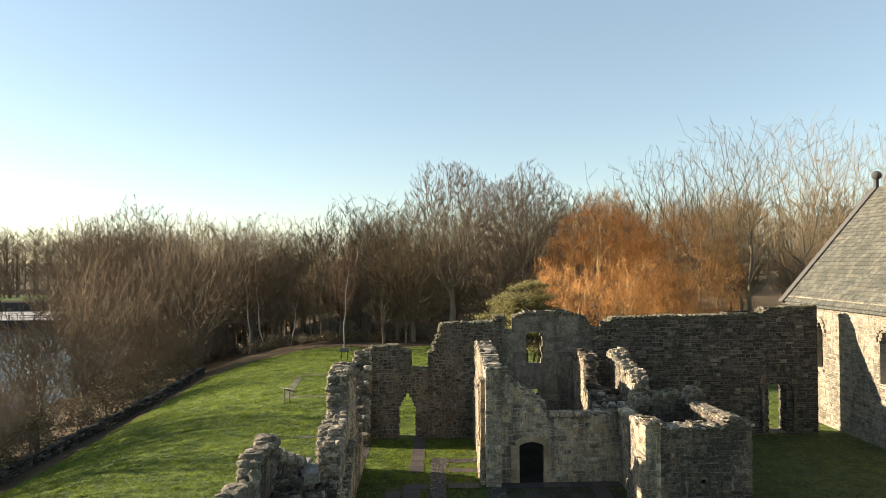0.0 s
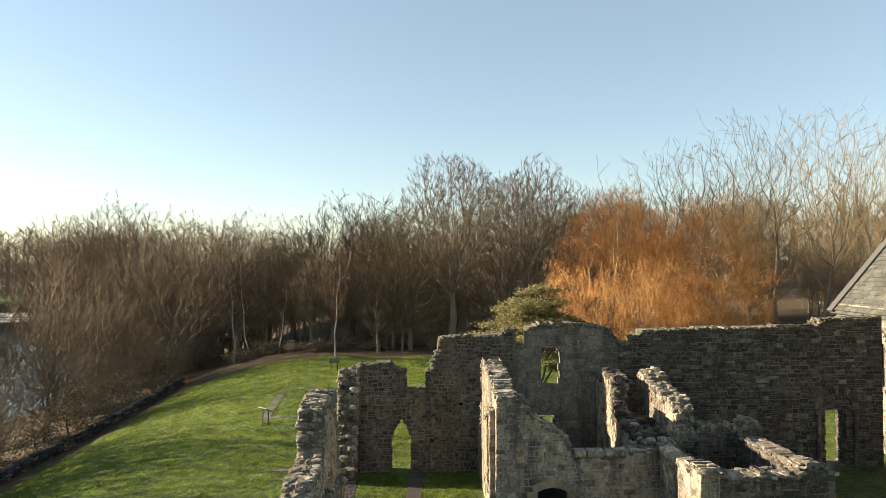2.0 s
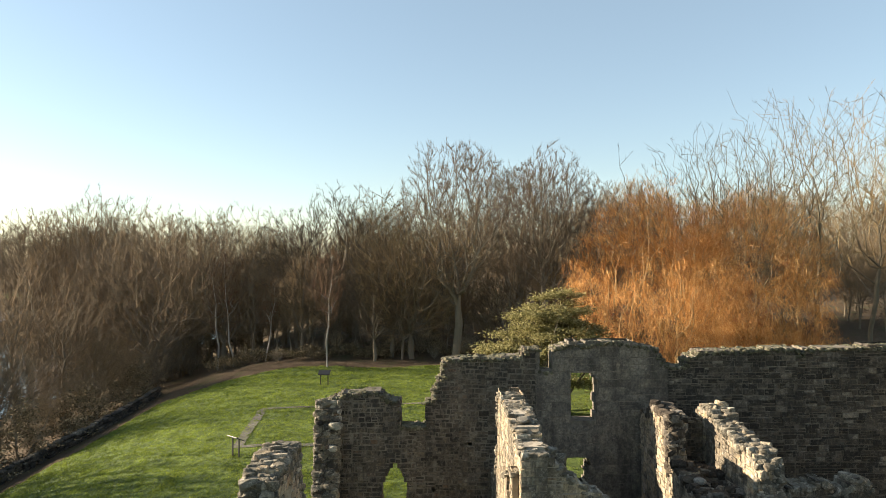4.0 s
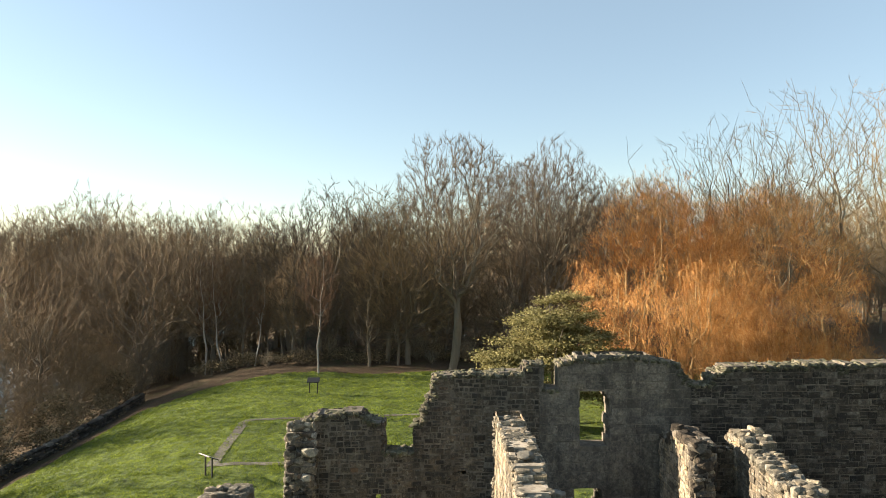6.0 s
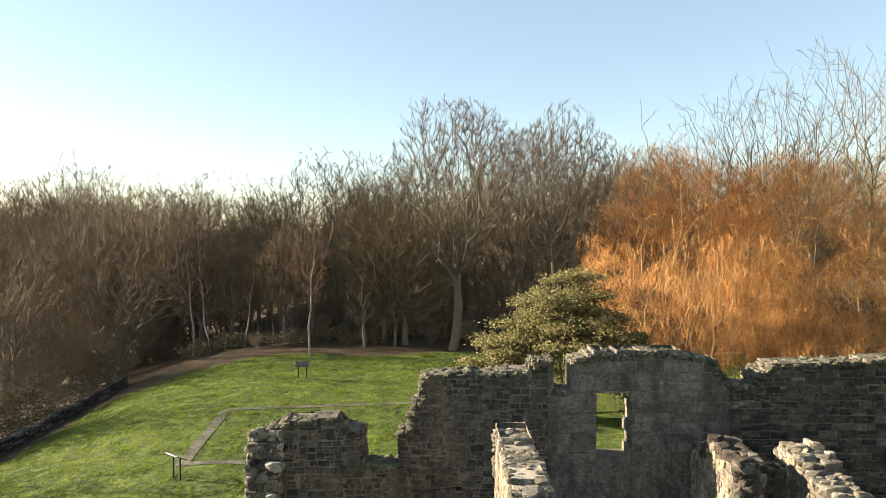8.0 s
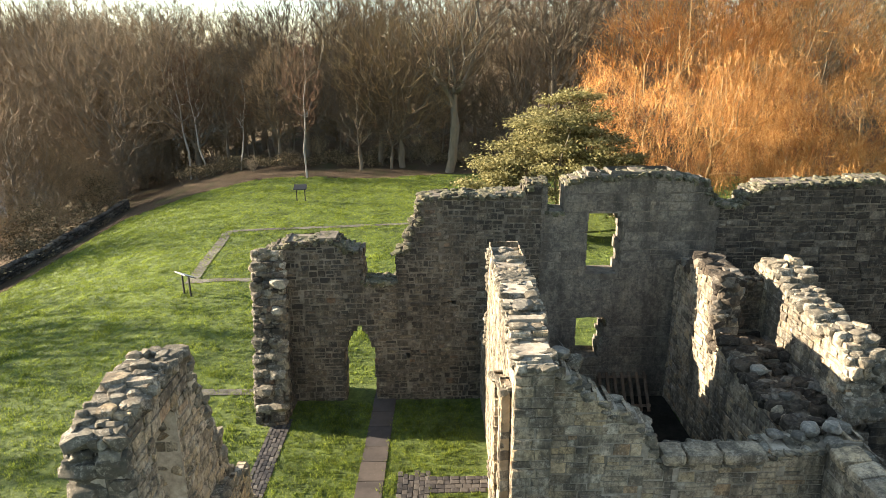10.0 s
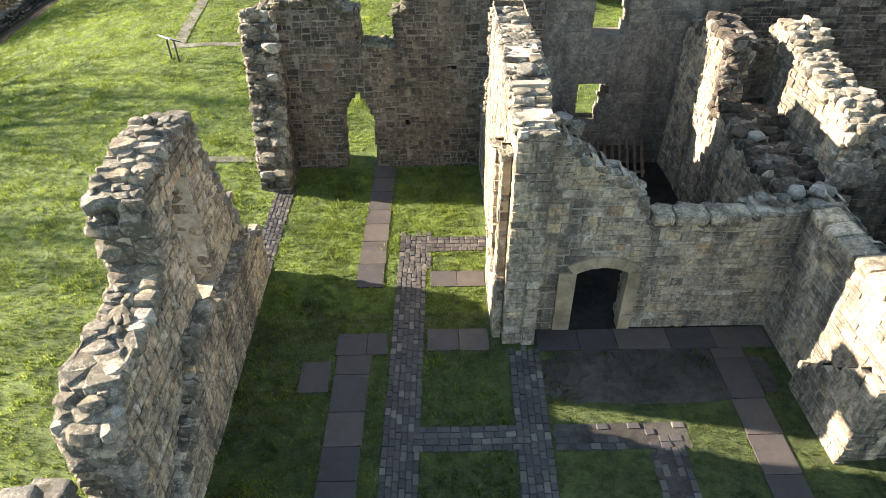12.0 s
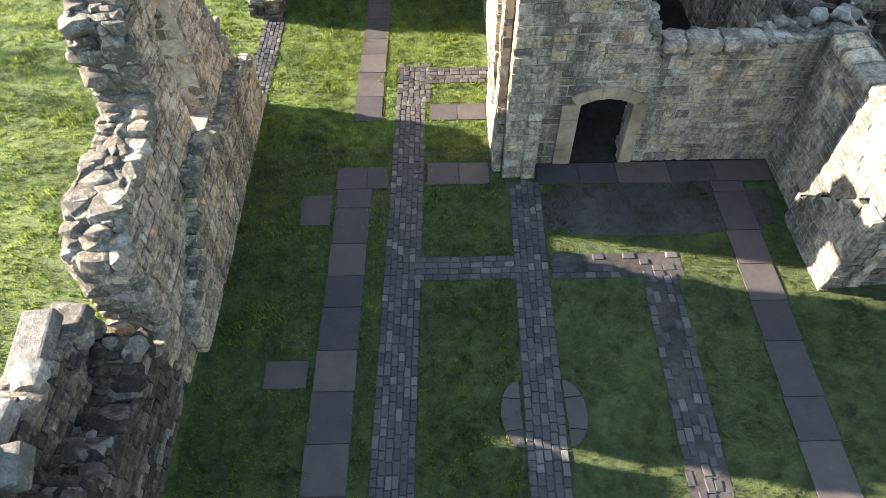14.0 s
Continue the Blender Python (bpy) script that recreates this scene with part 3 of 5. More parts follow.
Masonry("ruined_wall_footing", "thick stepped footing of rubble along the wall", "y", 26.55, 34.0, -3.5, -3.27, -0.15, 3.0,
        lambda s, z: z < plinth_top(s), PALE_SET, course=(0.16, 0.28), width=(0.2, 0.44), rough=0.9, gap=0.03, faces="b", cap_size=0.24, seed=13, panel=(0.6, 1.3))

near_top = profile([(13.5, 5.2), (15.5, 5.5), (16.3, 5.0), (16.6, 5.75), (18.8, 5.8), (19.4, 5.0), (20.4, 4.7), (21.8, 4.3), (22.6, 3.9), (23.4, 3.5), (24.0, 3.2), (24.6, 2.9), (25.3, 2.7), (25.9, 2.4)], 0.14, 15)
TAIL_PARENT = Masonry("ruined_wall_tail", "lower broken run of rubble wall with its brown core laid open", "y", 13.5, 26.0, -4.7, -4.28, -0.15, 6.3,
                      lambda s, z: z < near_top(s) and s < 25.92 - 0.44 * smooth(1.2, 1.7, z) + 0.06 * noise.noise((4, z * 2, 2)) - 0.3 * max(0, z - 2.4),
                      course=(0.16, 0.3), width=(0.2, 0.45), rough=1.1, cap_size=0.32, faces="fb", seed=17).top


def open_core(s):
    """The core has weathered out below the outer face."""
    return near_top(s) - 0.35 - 1.0 * smooth(25.6, 24.6, s) + 0.3 * noise.noise((s * 1.9, 3.3, 1))


Masonry("ruined_wall_tail", "", "y", 13.5, 25.9, -4.27, -3.55, -0.15, 6.3, lambda s, z: z < open_core(s) and s < 25.85 - 0.44 * smooth(1.2, 1.7, z), CORE_SET,
        course=(0.14, 0.26), width=(0.16, 0.36), rough=1.4, faces="b", pieces=lambda x, y, z: y > 20, cap_size=0.22, parent=TAIL_PARENT, seed=18)

# the tall pier and cross wall between the court and the cell
pier_top = profile([(31.1, 5.75), (31.9, 5.85), (32.2, 6.05), (33.3, 6.1), (33.6, 6.25), (36.9, 6.3), (37.1, 5.6), (37.3, 4.2), (37.8, 3.0), (39.6, 2.4)], 0.07, 19)
Masonry("ruined_cross_wall", "tall narrow cross wall ending in a weathered pier", "y", 31.1, 39.58, 2.9, 3.68, -0.15, 6.6,
        lambda s, z: z < pier_top(s), PALE_SET, course=(0.17, 0.3), width=(0.2, 0.46), rough=0.5, gap=0.022, pieces=lambda x, y, z: y < 32.5, seed=21, panel=(0.7, 1.5), cap_size=0.18)
# broken jambs of a tall window on the pier's sunny side
Masonry("window_jamb", "two tall broken window jambs of golden sandstone", "y", 31.35, 33.6, 2.68, 2.9, -0.15, 6.1,
        lambda s, z: z < 1.9 or (31.35 < s < 31.7 and z < 5.2) or (32.6 < s < 33.2 and z < 4.7 - 0.5 * (s - 32.6)), (M_pale, M_pale_p, M_tan, M_cap),
        course=(0.18, 0.3), width=(0.25, 0.4), rough=0.7, faces="f", proud=0.03, cap_size=0.2, seed=23)

cell_top = profile([(3.66, 5.5), (3.9, 5.35), (4.3, 4.95), (4.8, 4.55), (5.3, 4.3), (5.6, 4.1), (5.75, 3.6), (6.0, 3.25), (8.25, 3.22), (8.4, 3.4), (10.2, 3.55)], 0.07, 25)


def cell_solid(s, z):
    return z < cell_top(s) and not segmental(s, z, 5.2, 0.7, 1.88, 2.08)


Masonry("ruined_cell_wall", "pale sandstone cell wall with a low arched doorway", "x", 3.69, 10.2, 31.55, 32.2, -0.15, 6.0, cell_solid, PALE_SET,
        course=(0.16, 0.32), width=(0.18, 0.5), rough=0.4, gap=0.026, pieces=lambda x, y, z: y < 31.9 and 3.6 < x < 9.5 and z < 3, proud=0.04, seed=27, panel=(0.6, 1.4))

# broken spur of masonry sloping down inside the cell wall
spur_top = profile([(32.2, 5.2), (33.0, 4.6), (34.5, 3.4), (36, 2.2)], 0.25, 29)
Masonry("ruined_spur", "sloping rubble spur against the cross wall", "y", 32.2, 36.0, 3.7, 4.4, -0.15, 5.6, lambda s, z: z < spur_top(s),
        rough=1.5, course=(0.14, 0.25), width=(0.18, 0.34), faces="b", seed=31)

# wall between the cell and the eastern room, with two broken prongs
cellE_top = profile([(32.2, 3.4), (34.5, 3.5), (35.8, 3.6), (36.4, 4.6), (36.7, 5.3), (37.6, 5.45), (38.3, 5.4), (38.6, 5.0), (39.6, 4.8)], 0.22, 33)
Masonry("ruined_partition", "ragged partition wall with a sunlit broken edge", "y", 32.2, 39.58, 9.15, 9.85, -0.15, 6.0,
        lambda s, z: z < cellE_top(s) and not (36.0 < s < 36.6 and z > 2.2 and z > 3.8 - (s - 36)), (M_pale, M_pale_p, M_mortar, M_cap_core), rough=1.2, course=(0.15, 0.27), width=(0.18, 0.36), seed=35)
Masonry("ruined_return", "narrow return wall of small courses", "x", 9.86, 10.7, 37.2, 37.7, -0.15, 5.4,
        lambda s, z: z < 5.1, rough=0.6, course=(0.1, 0.16), width=(0.14, 0.26), seed=37)
prong_top = profile([(32.9, 3.4), (33.2, 4.5), (33.6, 4.9), (34.8, 5.0), (36.2, 5.25), (36.9, 5.6), (37.5, 5.5), (37.7, 5.0)], 0.14, 39)
Masonry("ruined_prong", "sunlit wall stump with a weathered rubble end", "y", 32.9, 37.7, 10.75, 11.55, -0.15, 6.1,
        lambda s, z: z < prong_top(s) and s > 33.1 + 0.4 * noise.noise((3, z * 1.6, 1)), PALE_SET, rough=1.4, course=(0.15, 0.28), width=(0.18, 0.38), seed=41)
lump_top = profile([(11.5, 3.6), (11.9, 3.9), (12.8, 4.0), (13.6, 3.75), (14.0, 4.1), (14.5, 3.9)], 0.12, 43)
Masonry("ruined_low_wall", "low dark wall with tumbled pale capping stones", "x", 11.56, 14.5, 33.2, 33.9, -0.15, 4.4,
        lambda s, z: z < lump_top(s), rough=0.9, seed=45)

# the eastern room that stands forward into the court
blockW_top = profile([(27.7, 3.9), (28.2, 3.85), (29.6, 3.55), (30.5, 3.5), (31.5, 3.6)], 0.08, 47)
Masonry("ruined_room_side", "pale side wall of a roofless room, patched with sun", "y", 27.7, 31.54, 9.5, 10.2, -0.15, 4.3,
        lambda s, z: z < blockW_top(s), PALE_SET, course=(0.17, 0.34), width=(0.2, 0.54), rough=0.4, gap=0.026, pieces=lambda x, y, z: x < 9.7, seed=49, panel=(0.6, 1.4))
blockS_top = profile([(10.2, 3.85), (10.6, 3.65), (12.9, 3.65), (13.05, 4.1), (13.7, 4.0), (14.2, 3.7)], 0.08, 51)
Masonry("ruined_room_front", "dark front wall of a roofless room with a rough top", "x", 10.2, 14.2, 27.7, 28.4, -0.15, 4.4,
        lambda s, z: z < blockS_top(s) and not (11.9 < s < 12.15 and 1.1 < z < 1.35), course=(0.15, 0.26), width=(0.18, 0.38), rough=0.5, seed=53)
blockE_top = profile([(28.4, 3.6), (33.2, 3.6)], 0.1, 55)
Masonry("ruined_room_back", "side wall of a roofless room", "y", 28.42, 33.2, 13.5, 14.2, -0.15, 4.2,
        lambda s, z: z < blockE_top(s), rough=0.5, seed=57)
# battered base of the side wall
Masonry("battered_footing", "pale battered stone footing at the corner of a roofless room", "y", 27.6, 29.6, 9.28, 9.5, -0.15, 2.2,
        lambda s, z: z < 2.6 - 0.95 * (s - 27.6) + 0.2 * noise.noise((s * 2, 1, 1)), PALE_SET, course=(0.2, 0.34), width=(0.28, 0.55), rough=0.4, gap=0.026, faces="f", caps=False, seed=59)
# coping stones on the cell wall
coping = thing("coping", "row of long rounded coping stones on the cell wall", "coping", "")
for k, (a, c) in enumerate(((6.06, 6.55), (6.57, 7.3), (7.32, 8.22))):
    bm = bmesh.new()
    add_box(bm, a, c, 31.4, 31.95, 3.2, 3.47, 0.1)
    part("coping_stone", bm, M_pale_p, coping)

side_coping = thing("coping", "row of pale rounded coping stones on the room's side wall", "coping", "")
y = 28.6
for k, ln in enumerate((0.62, 0.5, 0.66, 0.48, 0.56)):
    bm = bmesh.new()
    add_box(bm, -0.36, 0.24, 0, ln - 0.03, -0.12, 0.15, 0.09, pose(9.74 + 0.03 * (k % 2), y, 3.62 - 0.02 * k, 0, -7, (3, -4, 2, 5, -3)[k]))
    part("coping_stone", bm, M_pale_p, side_coping)
    y += ln
M_boulder = stone_mat("pale_boulder", [(0, (0.1, 0.092, 0.08)), (0.6, (0.19, 0.175, 0.15)), (1, (0.4, 0.375, 0.33))], False, 0.55, (0.1, 0.095, 0.08), 0.3)
boulder_rng = np.random.default_rng(620)


def boulder(x, y, z, size):
    """A loose rounded stone, bedded a little into what it lies on."""
    v, f = LUMPS[int(boulder_rng.integers(14))]
    bm = bmesh.new()
    vs = [bm.verts.new(p) for p in v]
    for q in f:
        bm.faces.new([vs[i] for i in q])
    bmesh.ops.bevel(bm, geom=bm.edges[:], offset=0.05, segments=1, affect="EDGES")
    me = bpy.data.meshes.new("boulder")
    bm.to_mesh(me)
    bm.free()
    me.materials.append(M_boulder)
    ob = new("boulder", me)
    ob.matrix_basis = pose(x, y, z, 0, 0, boulder_rng.uniform(0, 360)) @ Matrix.Diagonal((size * boulder_rng.uniform(1.0, 1.35), size, size * boulder_rng.uniform(0.7, 0.95), 1))
    tagged(ob, "rounded pale stone lying loose on the broken wall top", "stone", "loose stones on the walls")


for x, y, z, size in ((8.55, 31.9, 3.66, 0.34), (8.95, 31.75, 3.72, 0.3), (9.35, 32.0, 3.74, 0.42), (9.8, 31.95, 3.78, 0.38), (10.0, 32.1, 3.72, 0.44), (9.55, 31.5, 3.72, 0.36),
                      (9.6, 33.4, 3.7, 0.36), (9.5, 34.6, 3.72, 0.4), (3.95, 32.0, 5.62, 0.42), (3.3, 32.9, 6.28, 0.42)):
    boulder(x, y, z - 0.05, size * 0.8)
fill_top = profile([(32.3, 3.1), (33.2, 2.7), (34.2, 3.3), (35.0, 2.9), (36.0, 3.6), (37.2, 3.5)], 0.4, 64)
Masonry("rubble_fill", "dark heap of tumbled core rubble between two wall stumps", "y", 32.22, 37.18, 9.88, 10.72, -0.15, 4.6, lambda s, z: z < fill_top(s), CORE_SET,
        course=(0.16, 0.3), width=(0.2, 0.4), rough=1.4, faces="", ends=False, cap_size=0.26, seed=65)
# squared blocks left along the top of the broken tail
for x, y, z, sx, sy, sz, turn in ((-4.62, 24.9, 3.05, 0.5, 1.1, 0.3, 4), (-4.5, 25.55, 2.72, 0.62, 0.5, 0.28, -8), (-4.1, 22.9, 3.5, 0.7, 0.55, 0.34, 12), (-4.45, 23.5, 3.55, 0.6, 0.6, 0.3, -6), (-3.95, 22.2, 3.55, 0.6, 0.5, 0.4, 20)):
    bm = bmesh.new()
    add_box(bm, -sx / 2, sx / 2, -sy / 2, sy / 2, -sz / 2, sz / 2, 0.05)
    ob = part("stone_block", bm, M_boulder, None)
    ob.matrix_basis = pose(x, y, z, 4, -5, turn)
    tagged(ob, "large squared pale stone lying on the broken wall", "stone", "loose stones on the walls")

# dressed surround of the low doorway, with its dark recess behind
surround = thing("door_surround", "smooth tan dressed stone surround of the low doorway", "door surround", "", "")


def jamb(x0, x1, z0, z1, name="jamb_block"):
    bm = bmesh.new()
    add_box(bm, x0, x1, 31.5, 31.8, z0, z1, 0.012)
    part(name, bm, M_tan, surround)


for x0, x1 in ((4.18, 4.6), (5.8, 6.1)):
    z = 0.0
    for h in (0.5, 0.42, 0.48, 0.43):
        jamb(x0, x1, z, z + h - 0.008)
        z += h
for k in range(5):
    a0, a1 = -0.62 + k * 0.248, -0.62 + (k + 1) * 0.248 - 0.008
    bm = bmesh.new()

    def arc(a, r):
        return 5.2 + r * math.sin(a), 0.86 + r * math.cos(a)
    ring = [arc(a0, 1.13), arc((a0 + a1) / 2, 1.14), arc(a1, 1.13), arc(a1, 1.44), arc((a0 + a1) / 2, 1.44), arc(a0, 1.44)]
    f0 = [bm.verts.new((x, 31.5, z)) for x, z in ring]
    f1 = [bm.verts.new((x, 31.8, z)) for x, z in ring]
    bm.faces.new(f0)
    bm.faces.new(f1[::-1])
    for i in range(6):
        j = (i + 1) % 6
        bm.faces.new((f0[j], f0[i], f1[i], f1[j]))
    bmesh.ops.recalc_face_normals(bm, faces=bm.faces)
    part("voussoir", bm, M_tan, surround)
# cell floor, its colour kept near black so the doorway reads as shaded
bm = bmesh.new()
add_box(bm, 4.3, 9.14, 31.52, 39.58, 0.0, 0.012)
tagged(part("cell_floor", bm, M_dark, None), "earth floor of the cell, coloured near black for its shade", "floor", kind="structure")

# blind arch and shafts round the door beside the church
arch = thing("door_arch", "round relieving arch of worn voussoirs over a narrow door", "door arch")
for k in range(11):
    a0, a1 = math.pi * k / 11 + 0.015, math.pi * (k + 1) / 11 - 0.015
    bm = bmesh.new()
    ring = [(21.95 + r * math.cos(a), 3.15 + r * math.sin(a)) for r, a in ((0.82, a0), (0.82, a1), (1.2, a1), (1.2, a0))]
    f0 = [bm.verts.new((x, 39.53, z)) for x, z in ring]
    f1 = [bm.verts.new((x, 39.66, z)) for x, z in ring]
    bm.faces.new(f0)
    for i in range(4):
        j = (i + 1) % 4
        bm.faces.new((f0[j], f0[i], f1[i], f1[j]))
    bmesh.ops.recalc_face_normals(bm, faces=bm.faces)
    part("voussoir", bm, M_stone_p, arch)
for x in (20.95, 22.95):
    bm = bmesh.new()
    bmesh.ops.create_cone(bm, cap_ends=True, segments=12, radius1=0.11, radius2=0.11, depth=2.6, matrix=Matrix.Translation((x, 39.5, 1.5)))
    part("shaft", bm, M_stone_p, arch)
    bm = bmesh.new()
    add_box(bm, x - 0.2, x + 0.2, 39.38, 39.66, 2.8, 3.05, 0.04)
    part("capital", bm, M_stone_p, arch)


# ---- the church beside the ruin ----
church = thing("church", "long sandstone church with a steep stone-slate roof", "church", "", "", (26.2, 30, 0))
church.location = (0, 0, 0)
CX0, CXR, CY0, CY1, CEAVE, CRIDGE = 26.2, 33.0, 22.0, 46.0, 8.1, 16.0


def lancet(y, z, c):
    return pointed(y, z, c, 0.42, 5.9, 6.75) and z > 3.6


def church_solid(s, z):
    return not any(lancet(s, z, c) for c in (42.2, 36.1, 29.8))


Masonry("church", "", "y", CY0, CY1, CX0, CX0 + 0.9, -0.15, CEAVE, church_solid, (M_church, M_church, M_mortar_pale, M_cap),
        course=(0.19, 0.27), width=(0.25, 0.5), rough=0.3, faces="f", caps=False, proud=0.04, parent=church, seed=61, panel=(60, 61))
M_slate = stone_mat("stone_slates", [(0, (0.08, 0.082, 0.072)), (0.4, (0.115, 0.115, 0.1)), (0.75, (0.14, 0.138, 0.115)), (1, (0.17, 0.16, 0.125))], True, 0.5, (0.05, 0.054, 0.044), 0.12)
M_glass = Mat("leaded_window_glass", 0.25, 0.5)
M_glass.base((0.02, 0.022, 0.025))
for c in (42.2, 36.1, 29.8):
    bm = bmesh.new()
    add_box(bm, CX0 + 0.45, CX0 + 0.49, c - 0.5, c + 0.5, 3.5, 6.9)
    part("window_pane", bm, M_glass.m, church)
    # hood mould of short stones round the lancet head
    for k in range(9):
        a = math.pi * (k + 0.5) / 9
        y, z = c - 0.62 * math.cos(a), 5.95 + 0.95 * math.sin(a) ** 0.8
        bm = bmesh.new()
        add_box(bm, -0.07, 0.07, -0.13, 0.13, -0.1, 0.1, 0.03, pose(CX0 - 0.02, y, z, math.degrees(a) * 1.0 - 90, 0, 0))
        part("hood_stone", bm, M_church, church)
    bm = bmesh.new()
    add_box(bm, CX0 - 0.1, CX0 + 0.4, c - 0.55, c + 0.55, 3.45, 3.6, 0.03)
    part("window_sill", bm, M_church, church)
# roof: courses of slates laid in one sheet
sl = Soup()
slope = Vector((CXR - CX0, 0, CRIDGE - CEAVE))
L = slope.length
su = slope.normalized()
nrm = Vector((-su.z, 0, su.x))
rr = np.random.default_rng(63)
d = -0.35
while d < L:
    h = 0.34
    y = CY0
    while y < CY1 + 0.15:
        w = rr.uniform(0.25, 0.5)
        e = rr.uniform(0.0, 0.02)
        base = Vector((CX0, 0, CEAVE)) + su * d
        q = []
        for dd, up in ((0, 0.05 + e), (h * 1.15, 0.01)):
            for yy in (y + 0.006, min(y + w, CY1 + 0.2) - 0.006):
                p = base + su * dd + nrm * up
                q.append((p.x, yy, p.z))
        for yy in (y + 0.006, min(y + w, CY1 + 0.2) - 0.006):
            p = base + nrm * (0.005)
            q.append((p.x, yy, p.z))
        sl.add(np.array(q), [(0, 1, 3, 2), (4, 5, 1, 0)])
        y += w
    d += h
roof = under(new("roof", sl.mesh("roof", M_slate)), church)
tagged(roof, "grey-green stone slates in courses", kind="stuff")
bm = bmesh.new()
vs = [(CX0 - 0.3, CEAVE - 0.45), (CXR, CRIDGE - 0.05), (2 * CXR - CX0 + 0.3, CEAVE - 0.45)]
fr = [bm.verts.new((x, CY0, z)) for x, z in vs]
bk = [bm.verts.new((x, CY1 + 0.1, z)) for x, z in vs]
bm.faces.new(fr)
bm.faces.new(bk[::-1])
for i in range(3):
    j = (i + 1) % 3
    bm.faces.new((fr[j], fr[i], bk[i], bk[j]))
part("roof_deck", bm, M_slate, church)
bm = bmesh.new()
add_box(bm, CX0 + 0.95, 2 * CXR - CX0, CY0, CY1, -0.1, CEAVE)
part("church_body", bm, M_church, church)
# stone coping along the gable, eaves course, and the finial on its point
bm = bmesh.new()
for s in (1, -1):
    m = Matrix.Translation((CX0 if s == 1 else 2 * CXR - CX0, CY1 + 0.05, CEAVE)) @ Matrix.Rotation(-s * math.atan2(CRIDGE - CEAVE, CXR - CX0), 4, "Y")
    add_box(bm, -0.5 if s == 1 else -L, L if s == 1 else 0.5, -0.22, 0.3, -0.2, 0.16, 0.03, m)
part("gable_coping", bm, bark_mat("dark_coping_stone", (0.05, 0.048, 0.045), (0.12, 0.11, 0.1)), church)
bm = bmesh.new()
add_box(bm, CX0 - 0.14, CX0 + 0.1, CY0, CY1, CEAVE - 0.42, CEAVE - 0.12, 0.04)
part("eaves_course", bm, M_church, church)
bm = bmesh.new()
add_box(bm, CXR - 0.12, CXR + 0.12, CY1 - 0.1, CY1 + 0.14, CRIDGE, CRIDGE + 0.7, 0.04)
bmesh.ops.create_uvsphere(bm, u_segments=12, v_segments=8, radius=0.33, matrix=Matrix.Translation((CXR, CY1, CRIDGE + 0.95)))
part("finial", bm, bark_mat("dark_finial_stone", (0.04, 0.04, 0.038), (0.09, 0.085, 0.08)), church, "dark rounded stone finial")


# ---- paths in the court ----
def sett_mat(islands):
    m = Mat("blue_grey_setts_joined" if islands else "blue_grey_sett", 0.75, 0.35)
    c = m.ramp(m.rnd(islands), [(0, (0.036, 0.033, 0.033)), (0.5, (0.056, 0.05, 0.048)), (0.85, (0.078, 0.069, 0.062)), (1, (0.13, 0.118, 0.1))])
    m.base(m.mix(0.6, c, m.ramp(m.noise(18, 5, 0.7), [(0.3, (0.5, 0.5, 0.5)), (0.7, (1.25, 1.2, 1.15))]), "MULTIPLY"))
    m.bump(m.noise(40, 5, 0.7), 0.5, 0.01)
    return m.m


def slab_mat():
    m = Mat("brown_stone_slab", 0.8, 0.3)
    c = m.ramp(m.rnd(False), [(0, (0.038, 0.034, 0.034)), (0.5, (0.056, 0.048, 0.045)), (1, (0.085, 0.068, 0.056))])
    c = m.mix(0.6, c, m.ramp(m.noise(3, 6, 0.7), [(0.3, (0.6, 0.6, 0.6)), (0.7, (1.2, 1.2, 1.2))]), "MULTIPLY")
    c = m.mix(m.ramp(m.noise(25, 4, 0.6), [(0.68, (0, 0, 0)), (0.74, (0.7, 0.7, 0.7))]), c, (0.2, 0.19, 0.165))
    m.base(c)
    m.bump(m.noise(30, 5, 0.7), 0.4, 0.01)
    return m.m


M_sett, M_sett_p, M_slab = sett_mat(True), sett_mat(False), slab_mat()
M_bed = mortar_mat("path_bed_soil", (0.04, 0.036, 0.032), (0.085, 0.075, 0.065))
NO_GRASS = []
SETT = [block_verts(np.random.default_rng(100 + k)) for k in range(4)]
SETT_ME = [mesh_of("sett", v, BLOCK_FACES, M_sett_p) for v in SETT]


def bed(top, x0, x1, y0, y1, skew, z=0.006):
    v = [(x0, y0, z), (x1, y0, z), (x1 + skew * (y1 - y0), y1, z), (x0 + skew * (y1 - y0), y1, z)]
    under(new("bed", mesh_of("bed", v, [(0, 1, 2, 3)], M_bed)), top)
    NO_GRASS.append((x0, x1, y0, y1, skew))


